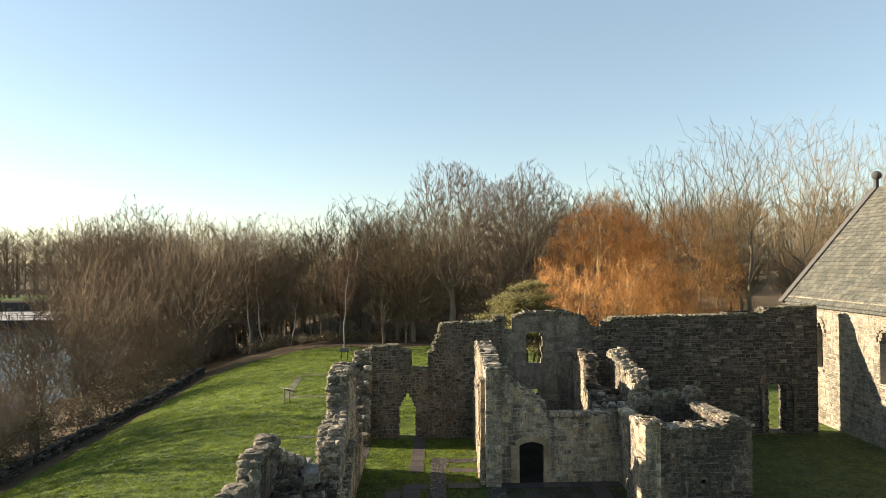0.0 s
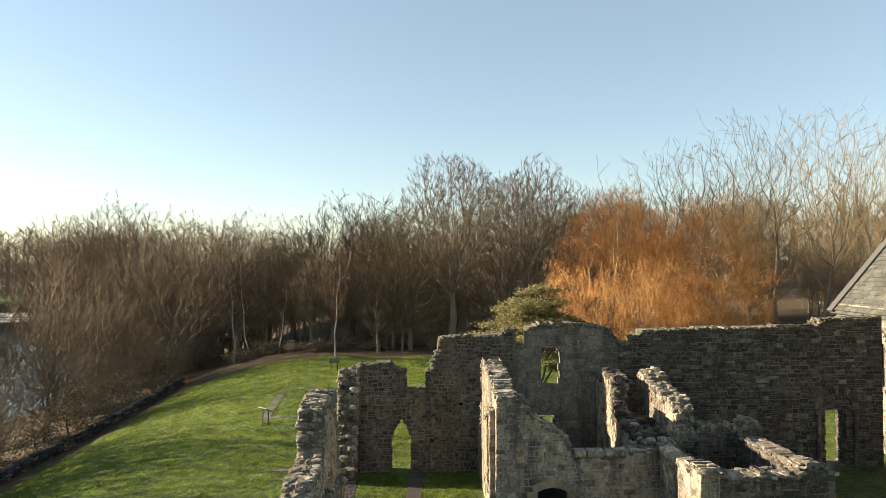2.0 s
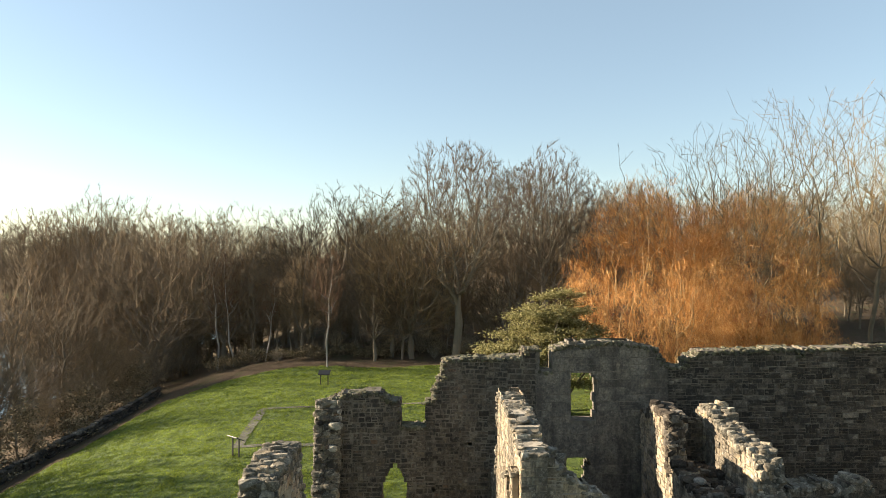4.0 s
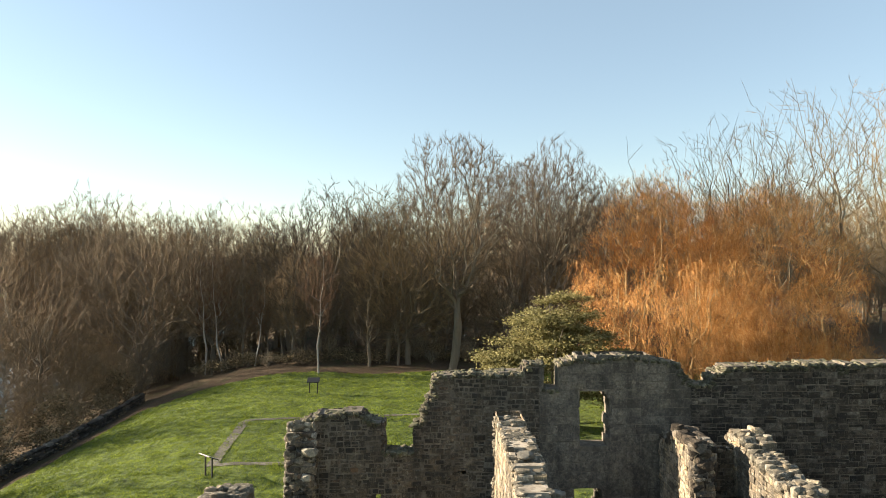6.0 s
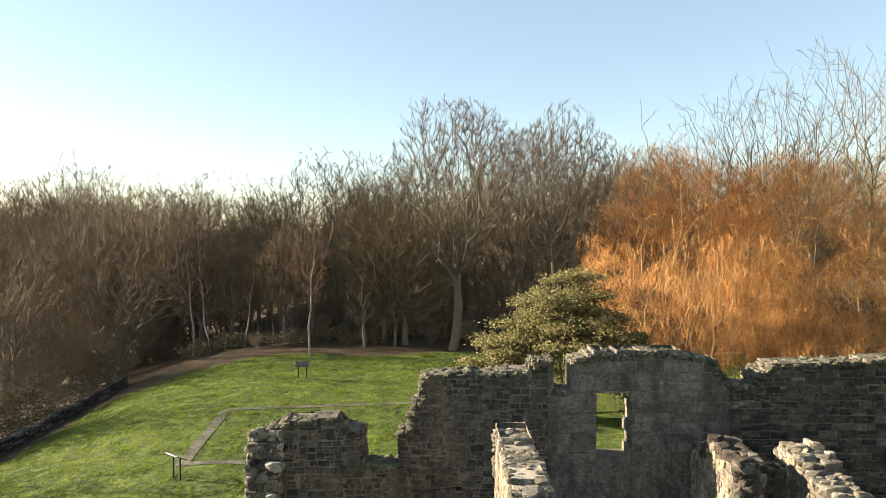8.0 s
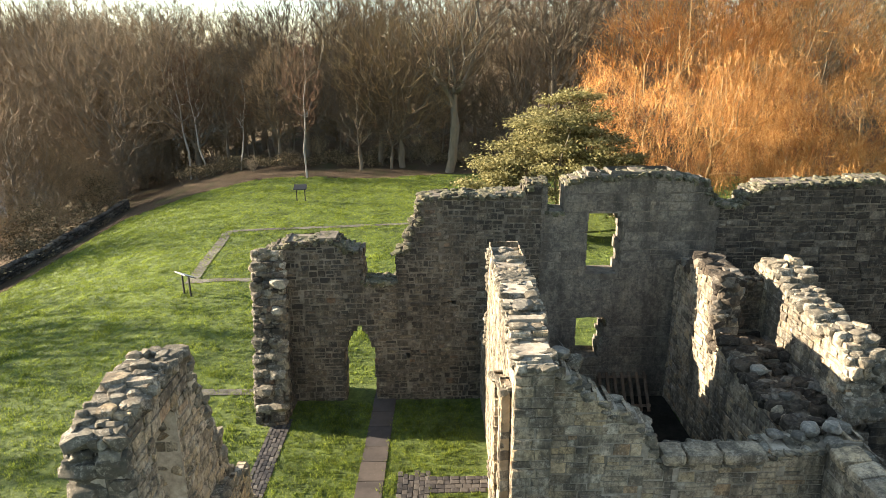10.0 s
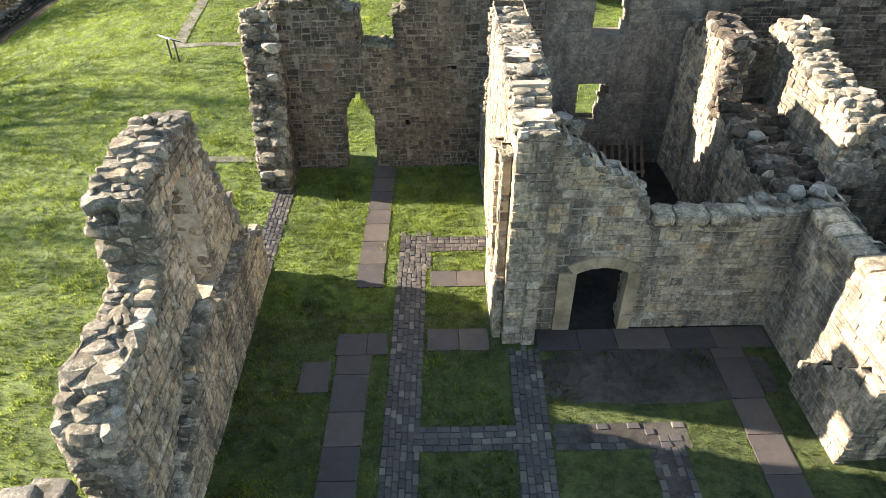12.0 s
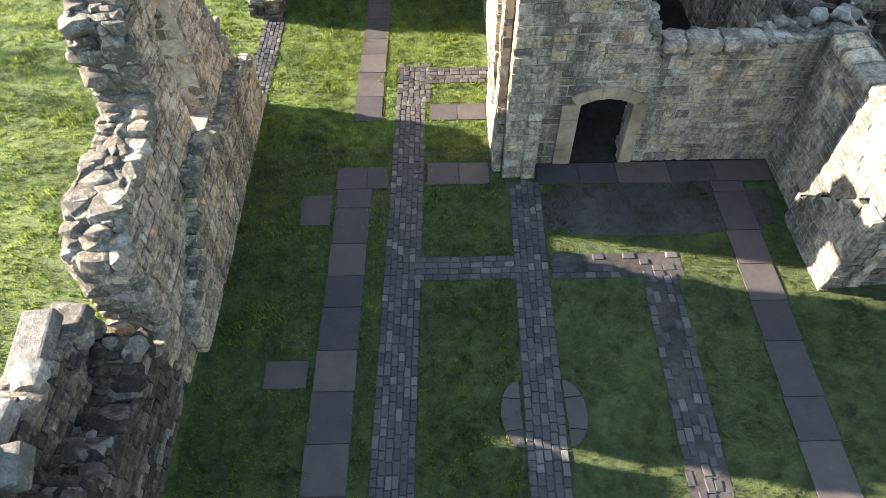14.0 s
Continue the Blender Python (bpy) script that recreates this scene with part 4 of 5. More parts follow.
def setts(label, x0, x1, y0, y1, skew, across, length, along="y", pieces=True, seed=1, worn=0.0):
    """A strip of setts laid in rows along one way; worn is the share of them lost under soil."""
    top = thing("cobbled_path", label, "path", "cobbled paths", "structure")
    bed(top, x0, x1, y0, y1, skew)
    r = np.random.default_rng(seed)
    sp, n = Soup(), 0
    if along == "y":
        u0, u1, w0, w1 = x0, x1, y0, y1
    else:
        u0, u1, w0, w1 = y0, y1, x0, x1
    k = across
    for i in range(k):
        w = w0 + r.uniform(-0.1, 0)
        while w < w1:
            ln = r.uniform(*length)
            u = u0 + (i + 0.5) * (u1 - u0) / k + r.uniform(-0.006, 0.006)
            wm = w + ln / 2
            x, y = (u, wm) if along == "y" else (wm, u)
            x += skew * (y - y0)
            m = Matrix.Identity(4)
            g = (u1 - u0) / k - 0.016
            a = (g, ln - 0.016) if along == "y" else (ln - 0.016, g)
            # unit stone's y points up out of the ground
            m.col[0][:3], m.col[1][:3], m.col[2][:3] = Vector((a[0], r.uniform(-0.02, 0.02), 0)), Vector((0, 0, r.uniform(0.012, 0.03))), Vector((0, -a[1], 0))
            m.col[3][:3] = Vector((x, y, 0.004))
            q = int(r.integers(4))
            if r.random() < worn:
                w += ln
                continue
            if pieces and n < 300:
                ob = under(new("sett", SETT_ME[q]), top)
                ob.matrix_basis = m
                n += 1
            else:
                A = np.array(m)
                sp.add(SETT[q] @ A[:3, :3].T + A[:3, 3], BLOCK_FACES)
            w += ln
    if sp.v:
        tagged(under(new("joined_setts", sp.mesh("joined_setts", M_sett)), top), "blue-grey setts", kind="stuff")


def slabs(label, x0, x1, y0, y1, skew, lengths, along="y", seed=2):
    top = thing("flagstone_path", label, "path", "flagstone paths", "structure")
    bed(top, x0, x1, y0, y1, skew)
    r = np.random.default_rng(seed)
    a, end = (y0, y1) if along == "y" else (x0, x1)
    while a < end - 0.05:
        ln = min(r.uniform(*lengths), end - a)
        if end - a - ln < 0.3:
            ln = end - a
        bm = bmesh.new()
        h = 0.022 + r.uniform(0, 0.008)
        if along == "y":
            sh = skew * (a + ln / 2 - y0)
            add_box(bm, x0 + sh + 0.008, x1 + sh - 0.008, a + 0.008, a + ln - 0.008, 0.002, h, 0.006)
        else:
            add_box(bm, a + 0.008, a + ln - 0.008, y0 + 0.008, y1 - 0.008, 0.002, h, 0.006)
        part("slab", bm, M_slab, top)
        a += ln


slabs("long strip of brown stone flags in the grass", -1.28, -0.46, 18.0, 30.78, 0.017, (0.8, 1.1), seed=3)
slabs("stone flags crossing in front of the pier", -1.12, 0.12, 30.78, 31.5, 0.0, (0.6, 0.75), "x", 4)
slabs("stone flags beside the pier foot", 1.08, 2.6, 30.86, 31.6, 0.0, (0.7, 0.8), "x", 5)
slabs("dark stone flags along the cell wall foot", 3.75, 9.45, 30.8, 31.5, 0.0, (0.7, 1.3), "x", 6)
slabs("sunny brown flags leading to the pointed doorway", -0.85, -0.1, 33.22, 41.2, 0.022, (0.75, 1.15), seed=7)
slabs("short cross flags in the grass", 1.17, 2.66, 33.2, 33.86, 0.0, (0.7, 0.8), "x", 8)
slabs("brown flag strip beside the roofless room", 7.5, 8.28, 18.0, 30.8, 0.03, (0.85, 1.2), seed=9)
slabs("single flag in the grass", -1.87, -1.16, 29.66, 30.6, 0.0, (2, 2), seed=10)
slabs("single flag in the grass", -2.1, -1.27, 25.6, 26.2, 0.0, (2, 2), "x", 11)


def rounded_flags(label, x, y, sign):
    """Flags cut to a half round beside the setts, in three pieces."""
    top = thing("flagstone_path", label, "path", "flagstone paths", "structure")
    for a0, a1 in ((-88, -32), (-30, 28), (30, 88)):
        bm = bmesh.new()
        ring = [(0.02, 0.6 * math.sin(radians(a0)))] + [(0.4 * math.cos(radians(a)), 0.66 * math.sin(radians(a))) for a in np.linspace(a0, a1, 6)] + [(0.02, 0.6 * math.sin(radians(a1)))]
        lo = [bm.verts.new((x + sign * u, y + w, 0.0)) for u, w in ring]
        hi = [bm.verts.new((x + sign * u, y + w, 0.024)) for u, w in ring]
        bm.faces.new(hi)
        for i in range(len(ring)):
            k = (i + 1) % len(ring)
            bm.faces.new((lo[i], lo[k], hi[k], hi[i]))
        bmesh.ops.recalc_face_normals(bm, faces=bm.faces)
        part("slab", bm, M_slab, top)
    NO_GRASS.append((min(x, x + sign * 0.36), max(x, x + sign * 0.36), y - 0.5, y + 0.5, 0.0))


rounded_flags("half-round dark flags beside the setts", 2.8, 25.0, -1)
rounded_flags("half-round dark flags beside the setts", 3.6, 25.0, 1)
setts("long cobbled strip of blue-grey setts", -0.14, 0.66, 18.0, 33.95, 0.026, 6, (0.16, 0.3), seed=21)
setts("cobbled strip bending round the grass", 0.28, 1.2, 33.95, 35.5, 0.02, 6, (0.16, 0.28), seed=22)
setts("cobbled cross strip near the tall pier", 1.22, 2.68, 34.76, 35.45, 0.0, 4, (0.16, 0.28), "x", seed=23)
setts("short cobbled cross strip", 0.82, 3.0, 28.05, 28.68, 0.0, 4, (0.18, 0.32), "x", seed=24)
setts("cobbled strip running to the low doorway", 2.58, 3.32, 18.0, 30.8, 0.036, 5, (0.16, 0.28), seed=25)
setts("worn cobbled cross strip with soil", 3.78, 6.6, 28.02, 28.68, 0.0, 4, (0.18, 0.32), "x", seed=26, worn=0.6)
setts("worn cobbled strip in the shade", 5.32, 6.08, 18.0, 28.0, 0.035, 5, (0.18, 0.3), seed=27, worn=0.55)
setts("narrow cobbled strip beside the wall fragment", -3.88, -3.25, 34.0, 38.3, 0.004, 5, (0.16, 0.26), seed=28)

# trodden dark earth in front of the low doorway
bm = bmesh.new()
rim = []
for k in range(40):
    a = 2 * math.pi * k / 40
    rim.append((6.35 + 2.75 * math.copysign(abs(math.cos(a)) ** 0.6, math.cos(a)) + 0.2 * noise.noise((k * 0.8, 1, 2)), 30.0 + 0.82 * math.copysign(abs(math.sin(a)) ** 0.6, math.sin(a)) + 0.16 * noise.noise((k * 0.9, 5, 2))))
bm.faces.new([bm.verts.new((x, y, 0.0035)) for x, y in rim])
tagged(part("trodden_earth", bm, M_bed, None), "dark trodden earth before the low doorway", "ground", kind="structure")

# gravel outlines of vanished walls on the lawn
M_gravel = mortar_mat("pale_gravel", (0.09, 0.082, 0.07), (0.22, 0.2, 0.17))


def gravel(x0, y0, x1, y1, w):
    d = Vector((x1 - x0, y1 - y0, 0))
    n = int(d.length / 0.5) + 1
    side = Vector((-d.y, d.x, 0)).normalized() * w / 2
    v, f = [], []
    for i in range(n + 1):
        c = Vector((x0, y0, 0)) + d * (i / n)
        for s in (-1, 1):
            p = c + side * s * (1 + 0.15 * noise.noise((i * 0.7, s, x0)))
            v.append((p.x, p.y, ground_z(p.x, p.y) + 0.03))
    for i in range(n):
        f.append((2 * i + 2, 2 * i + 3, 2 * i + 1, 2 * i))
    tagged(new("gravel_path", mesh_of("gravel_path", v, f, M_gravel)), "thin pale gravel strip across the lawn", "path", "gravel strips on the lawn", "structure")


gravel(-8.2, 40.25, -4.7, 40.2, 0.4)
gravel(-10.9, 50.9, -5.2, 50.9, 0.45)
gravel(-10.9, 50.7, -11.5, 58.9, 0.6)
gravel(-11.7, 59.1, 1.0, 60.2, 0.4)


# ---- trees ----
class Tree:
    """Grows a bare winter tree: limbs as tapered tubes, twigs as fine tapered shoots."""

    def __init__(self, seed):
        self.r = np.random.default_rng(seed)
        self.limb, self.bough, self.twig = Soup(), Soup(), Soup()

    def tube(self, pts, rad, n, soup):
        pts = np.asarray(pts)
        k = len(pts)
        d = np.gradient(pts, axis=0)
        d /= np.linalg.norm(d, axis=1, keepdims=True) + 1e-9
        ref = np.array([1.0, 0, 0]) if abs(d[0, 0]) < 0.8 else np.array([0, 1.0, 0])
        u = np.cross(d, ref)
        u /= np.linalg.norm(u, axis=1, keepdims=True) + 1e-9
        w = np.cross(d, u)
        a = np.arange(n) * 2 * math.pi / n
        tip = rad[-1] < 0.006
        m = k - 1 if tip else k
        ring = pts[:m, None] + np.asarray(rad)[:m, None, None] * (np.cos(a)[None, :, None] * u[:m, None] + np.sin(a)[None, :, None] * w[:m, None])
        v = ring.reshape(-1, 3)
        f = [(i * n + j, i * n + (j + 1) % n, (i + 1) * n + (j + 1) % n, (i + 1) * n + j) for i in range(m - 1) for j in range(n)]
        if tip:
            v = np.concatenate([v, pts[-1:]])
            f += [((m - 1) * n + j, (m - 1) * n + (j + 1) % n, m * n) for j in range(n)]
        soup.add(v, f)

    def shoots(self, a, b, rad, soup):
        """Many straight tapered shoots at once, from the points a to the points b."""
        a, b = np.asarray(a), np.asarray(b)
        d = b - a
        d /= np.linalg.norm(d, axis=1, keepdims=True) + 1e-9
        ref = np.where(np.abs(d[:, :1]) < 0.8, np.array([[1.0, 0, 0]]), np.array([[0, 1.0, 0]]))
        u = np.cross(d, ref)
        u /= np.linalg.norm(u, axis=1, keepdims=True) + 1e-9
        w = np.cross(d, u)
        rad = np.broadcast_to(np.asarray(rad, float), (len(a),))[:, None]
        v = np.stack([a + u * rad, a + (-0.5 * u + 0.866 * w) * rad, a + (-0.5 * u - 0.866 * w) * rad, b], 1).reshape(-1, 3)
        k = soup.k
        soup.v.append(v)
        soup.f.extend([f for i in range(len(a)) for f in ((k + 4 * i, k + 4 * i + 1, k + 4 * i + 3), (k + 4 * i + 1, k + 4 * i + 2, k + 4 * i + 3), (k + 4 * i + 2, k + 4 * i, k + 4 * i + 3))])
        soup.k += len(v)

    def path(self, p, d, length, seg, wander, up):
        pts = [np.array(p, float)]
        d = np.array(d, float)
        for i in range(seg):
            d = d + self.r.normal(0, wander, 3) + np.array([0, 0, up])
            d /= np.linalg.norm(d)
            pts.append(pts[-1] + d * length / seg)
        return pts, d

    def cones(self, a, b, ra, rb, n, soup):
        """Many straight tapered limbs at once."""
        d = b - a
        d = d / (np.linalg.norm(d, axis=1, keepdims=True) + 1e-9)
        ref = np.where(np.abs(d[:, :1]) < 0.8, np.array([[1.0, 0, 0]]), np.array([[0, 1.0, 0]]))
        u = np.cross(d, ref)
        u /= np.linalg.norm(u, axis=1, keepdims=True) + 1e-9
        w = np.cross(d, u)
        ang = np.arange(n) * 2 * math.pi / n
        ring = np.cos(ang)[None, :, None] * u[:, None] + np.sin(ang)[None, :, None] * w[:, None]
        v = np.concatenate([a[:, None] - d[:, None] * ra[:, None, None] * 0.4 + ring * ra[:, None, None], b[:, None] + ring * rb[:, None, None]], 1).reshape(-1, 3)
        k = soup.k
        soup.v.append(v)
        soup.f.extend([(k + 2 * n * i + j, k + 2 * n * i + (j + 1) % n, k + 2 * n * i + n + (j + 1) % n, k + 2 * n * i + n + j) for i in range(len(a)) for j in range(n)])
        soup.k += len(v)

    def reach(self, trunk, targets, tip, grow_exp, balance, straight=0.0):
        """Branches that reach out from the trunk's nodes to all the targets, thick where many hang on one limb.
        Returns the starts, ends and radii of the segments."""
        k0, n = len(trunk), len(trunk) + len(targets)
        pos = np.zeros((n, 3))
        pos[:k0] = trunk
        run = np.zeros(n)
        run[1:k0] = np.cumsum(np.linalg.norm(np.diff(trunk, axis=0), axis=1))
        up = np.full(n, -1)
        up[1:k0] = np.arange(k0 - 1)
        # limbs leave the trunk above its bare foot
        bar = np.zeros(n)
        foot = trunk[:, 2] < trunk[0, 2] + straight * (trunk[-1, 2] - trunk[0, 2])
        bar[:k0][foot] = 1e6
        order = np.argsort(np.linalg.norm(targets - trunk[k0 // 2], axis=1) + self.r.normal(0, 0.3, len(targets)))
        for i, j in enumerate(order):
            p, m = targets[j], k0 + i
            d = np.linalg.norm(pos[:m] - p, axis=1)
            # climbing limbs are favoured over hanging ones
            fall = np.maximum(0.0, pos[:m, 2] - p[2])
            q = int(np.argmin(d + balance * run[:m] + 0.5 * fall + bar[:m]))
            pos[m], up[m], run[m] = p, q, run[q] + d[q]
        load = np.zeros(n)
        kids = np.bincount(up[1:], minlength=n)
        for m in range(n - 1, 0, -1):
            if kids[m] == 0:
                load[m] += 1
            load[up[m]] += load[m]
        rad = tip * np.maximum(load, 1) ** (1 / grow_exp)
        a, b = pos[up[1:]], pos[1:]
        return a, b, np.minimum(rad[up[1:]], rad[1:] * 1.25), rad[1:]

    def draw(self, a, b, ra, rb, wood):
        """Thick limbs go to the trunk's mesh, the thin ones to the crown's."""
        for lo, hi, n, soup in ((wood * 2.5, 9, 6, self.bough), (wood, wood * 2.5, 4, self.bough), (0, wood, 3, self.twig)):
            k = (rb >= lo) & (rb < hi)
            if k.any():
                self.cones(a[k], b[k], ra[k], rb[k], n, soup)


def crown_points(r, n, height, wide, low, fill=0.4, lumps=0.22):
    """Points in a domed, lumpy crown that starts at the share low of the height."""
    v = r.normal(0, 1, (n, 3))
    v /= np.linalg.norm(v, axis=1, keepdims=True)
    k = r.uniform(0.02, 1, n) ** fill
    ph = r.uniform(0, 6, 3)
    k *= 1 + lumps * np.sin(v[:, 0] * 4.1 + ph[0]) * np.cos(v[:, 1] * 3.7 + ph[1]) + 0.5 * lumps * np.sin(v[:, 2] * 7 + v[:, 0] * 6 + ph[2])
    half = height * (1 - low) / 2
    z = v[:, 2] * k * half
    # fuller above the middle, tapering to the trunk below
    below = np.clip(-z / half, 0, 1)
    w = wide * height / 2 * (1 - 0.45 * below)
    return np.column_stack([v[:, 0] * k * w, v[:, 1] * k * w, height * low + half + z])


def tree_thing(name, label, spec, seed, bark, twig):
    """Builds one tree at the origin, ten metres tall; returns the thing."""
    t = Tree(seed)
    r = t.r
    top = thing(name, label, "tree", "bare trees")
    H = 10.0
    for i in range(spec.get("stems", 1)):
        multi = spec.get("stems", 1) > 1
        lean = r.normal(0, 0.3 if multi else 0.03, 2)
        foot = r.normal(0, 0.25 if multi else 0, 2)
        P = crown_points(r, spec["n"], H, spec["wide"], spec["low"], spec.get("fill", 0.42), spec.get("lumps", 0.2))
        P[:, :2] += lean * P[:, 2:] * 0.6 + foot
        hi = H * spec["fork"]
        zs = np.linspace(-0.2, hi, 9)
        bend = np.cumsum(r.normal(0, 0.012 * H * spec["fork"], (9, 2)), axis=0)
        bend -= bend[0]
        trunk = np.column_stack([foot[0] + lean[0] * zs + bend[:, 0], foot[1] + lean[1] * zs + bend[:, 1], zs])
        a, b, ra, rb = t.reach(trunk, P, spec["tip"], spec["exp"], spec["balance"], spec.get("clear", 0.35))
        k = len(trunk) - 1
        t.tube(trunk, np.append(rb[:k], rb[k - 1] * 0.8), 9, t.limb)
        t.draw(a[k:], b[k:], ra[k:], rb[k:], spec["wood"])
        thin = rb < spec["wood"] * 1.3
        m = spec["shoots"]
        p = np.repeat(a[thin], m, 0)
        q = np.repeat(b[thin], m, 0)
        f = r.uniform(0.15, 1, (len(p), 1))
        d = (q - p) / (np.linalg.norm(q - p, axis=1, keepdims=True) + 1e-6)
        out = q - np.array([0, 0, H * (0.3 + 0.3 * spec["low"])])
        out /= np.linalg.norm(out, axis=1, keepdims=True)
        d = 0.6 * d + 0.75 * out + r.normal(0, 0.42, d.shape) + np.array([0, 0, spec.get("up", 0.2)])
        d /= np.linalg.norm(d, axis=1, keepdims=True)
        s = p + (q - p) * f
        t.shoots(s, s + d * spec["shoot"] * r.uniform(0.45, 1.3, (len(s), 1)), np.full(len(s), spec["fine"]), t.twig)
        under(new("stem" if multi else "trunk", t.limb.mesh("trunk", bark, True)), top)
        t.limb = Soup()
    if t.bough.v:
        tagged(under(new("branchwork", t.bough.mesh("branchwork", bark)), top), "forking bare limbs", kind="stuff")
    tagged(under(new("crown", t.twig.mesh("crown", twig)), top), "fine leafless twigs", kind="stuff")
    top["tall"] = 10.0
    return top


# sizes are for a tree of ten metres, and grow with it
BROAD = dict(n=2300, wide=0.88, low=0.12, fork=0.42, tip=0.0052, exp=1.98, balance=0.44, wood=0.018, shoots=10, shoot=0.32, fine=0.0052, fill=0.34)
UPRIGHT = dict(BROAD, n=1800, wide=0.6, low=0.16, fork=0.6, balance=0.5)
DOME = dict(BROAD, n=2500, wide=0.6, low=0.27, fork=0.5, lumps=0.1, shoot=0.28, fine=0.004)
GOLDEN = dict(BROAD, n=760, wide=0.74, low=0.24, fork=0.48, tip=0.0046, exp=1.95, balance=0.55, shoots=5, shoot=0.24, fine=0.0036, fill=0.5, lumps=0.25, up=0.05)
BANK = dict(BROAD, n=1700, wide=0.72, low=0.1, lumps=0.55, fill=0.6, tip=0.007, fine=0.0068, shoots=8)
POLE = dict(BROAD, n=800, wide=0.34, low=0.2, fork=0.8, lumps=0.6, fill=0.5, tip=0.008, fine=0.0085, shoots=8)
SLIM = dict(BROAD, n=400, wide=0.34, low=0.3, fork=0.9, tip=0.005, balance=0.3, shoots=6)
LIGHT = dict(BROAD, n=750, wide=0.66, low=0.12, fork=0.7, tip=0.006, exp=2.1, shoots=9, shoot=0.5, fine=0.0065)
SCRUB = dict(BROAD, n=190, wide=0.95, low=0.08, fork=0.35, tip=0.008, exp=2.1, balance=0.5, shoots=8, shoot=0.7, fine=0.0068, stems=4, clear=0.0, wood=0.05)
SPRIG = dict(SCRUB, n=7, shoots=1, stems=2, shoot=1.5, wide=0.7)

KINDS = {
    "broad": [tree_thing("broad_tree", "bare spreading tree with dark bark and fine twigs", BROAD, 200 + k, M_bark, M_twig) for k in range(3)],
    "upright": [tree_thing("upright_tree", "tall bare tree with upswept grey branches", UPRIGHT, 210 + k, M_bark, M_twig) for k in range(3)],
    "dome": [tree_thing("domed_tree", "tall bare tree with a rounded crown of fine dark twigs", DOME, 270 + k, M_bark, M_twig_dark) for k in range(3)],
    "golden": [tree_thing("sunlit_tree", "tall bare tree with pale sunlit golden twigs", GOLDEN, 220 + k, M_bark_pale, M_twig_gold) for k in range(3)],
    "bank": [tree_thing("bank_tree", "bare river bank tree with spreading limbs", BANK, 280 + k, M_bark, M_twig) for k in range(3)],
    "pole": [tree_thing("riverside_tree", "tall slender bare tree beside the river", POLE, 285 + k, M_bark, M_twig) for k in range(2)],
    "birch": [tree_thing("birch", "slim bare birch with a white trunk", SLIM, 230 + k, M_birch, M_twig_red) for k in range(2)],
    "light": [tree_thing("woodland_tree", "bare woodland tree standing close among others", LIGHT, 240 + k, M_bark, M_twig) for k in range(4)],
    "lightgold": [tree_thing("woodland_tree", "bare woodland tree with warm brown twigs", LIGHT, 250 + k, M_bark_pale, M_twig_gold) for k in range(2)],
    "scrub": [tree_thing("riverside_scrub", "low leafless many-stemmed scrub on the river bank", SCRUB, 260 + k, M_bark_pale, M_twig_pale) for k in range(3)],
}
USED = set()
PLANTED = dict.fromkeys(KINDS, 0)
tree_rng = np.random.default_rng(77)


def plant(kind, x, y, top, label="", group=""):
    """A tree whose crown ends at the height top above the court."""
    proto = KINDS[kind][PLANTED[kind] % len(KINDS[kind])]
    PLANTED[kind] += 1
    z = ground_z(x, y)
    s = (top - z) / proto["tall"]
    m = pose(x, y, z, 0, 0, tree_rng.uniform(0, 360)) @ Matrix.Diagonal((s * tree_rng.uniform(0.92, 1.08), s * tree_rng.uniform(0.92, 1.08), s, 1))
    if proto.name in USED:
        ob = copy_thing(proto, m)
        ob.matrix_basis = m
    else:
        ob = proto
        ob.matrix_basis = m
        USED.add(proto.name)
    if label or group:
        tagged(ob, label, "", group)
    return ob


# trees that stand out: kind, place, height of the crown's top
for kind, x, y, h in (("dome", 2.6, 75, 23.0), ("broad", -1.4, 77, 18.0), ("dome", 13.8, 84, 23.2), ("dome", 10.4, 88, 22.6), ("broad", 19.6, 89, 21.0),
                      ("golden", 27.5, 75, 24.0), ("golden", 32.8, 77, 26.8), ("golden", 38.6, 76, 28.4), ("golden", 45.5, 78, 28.6), ("golden", 53, 80, 28.5), ("golden", 61, 84, 28.5),
                      ("broad", -30.0, 84, 16.9), ("broad", -23.5, 88, 17.2), ("broad", -10.7, 82, 18.3), ("upright", -6.8, 88, 18.6), ("upright", -3.5, 78, 15.6),
                      ("broad", -17.5, 92, 15.6), ("upright", -14.5, 86, 15.3), ("broad", 6.0, 92, 17.6), ("broad", 25.4, 92, 21)):
    plant(kind, x, y, h)
plant("birch", -9.2, 73.2, 12.5)
plant("birch", -20.4, 81.5, 12)
plant("birch", -22.6, 83, 12)
plant("birch", -16.5, 79.5, 9.5)
for x, y, h in ((-5.0, 76, 11), (-2.4, 76.5, 10.5), (8.2, 79, 12.5), (-12.8, 80, 12)):
    plant("upright", x, y, h)
# paler trees further along the river bank
for x, y, h in ((-51, 110, 20.5), (-55, 108, 18.5), (-48, 113, 19.0), (-60, 112, 16), (-44, 104, 17.6), (-40, 100, 16.8), (-37, 106, 17.5), (-33, 112, 17), (-37, 90, 14.8), (-42, 96, 15.5), (-27, 98, 16.2), (-48, 102, 16.5)):
    plant("upright", x, y, h, "tall pale bare tree on the river bank")
for i in range(48):
    x, y = tree_rng.uniform(-40, 85), tree_rng.uniform(90, 150)
    d = y - 18
    cap = 11.5 + d * (0.055 + 0.07 * smooth(10, 26, x * 80 / d))
    plant("lightgold" if tree_rng.random() < 0.5 else "light", x, y, cap * tree_rng.uniform(0.86, 1.0))
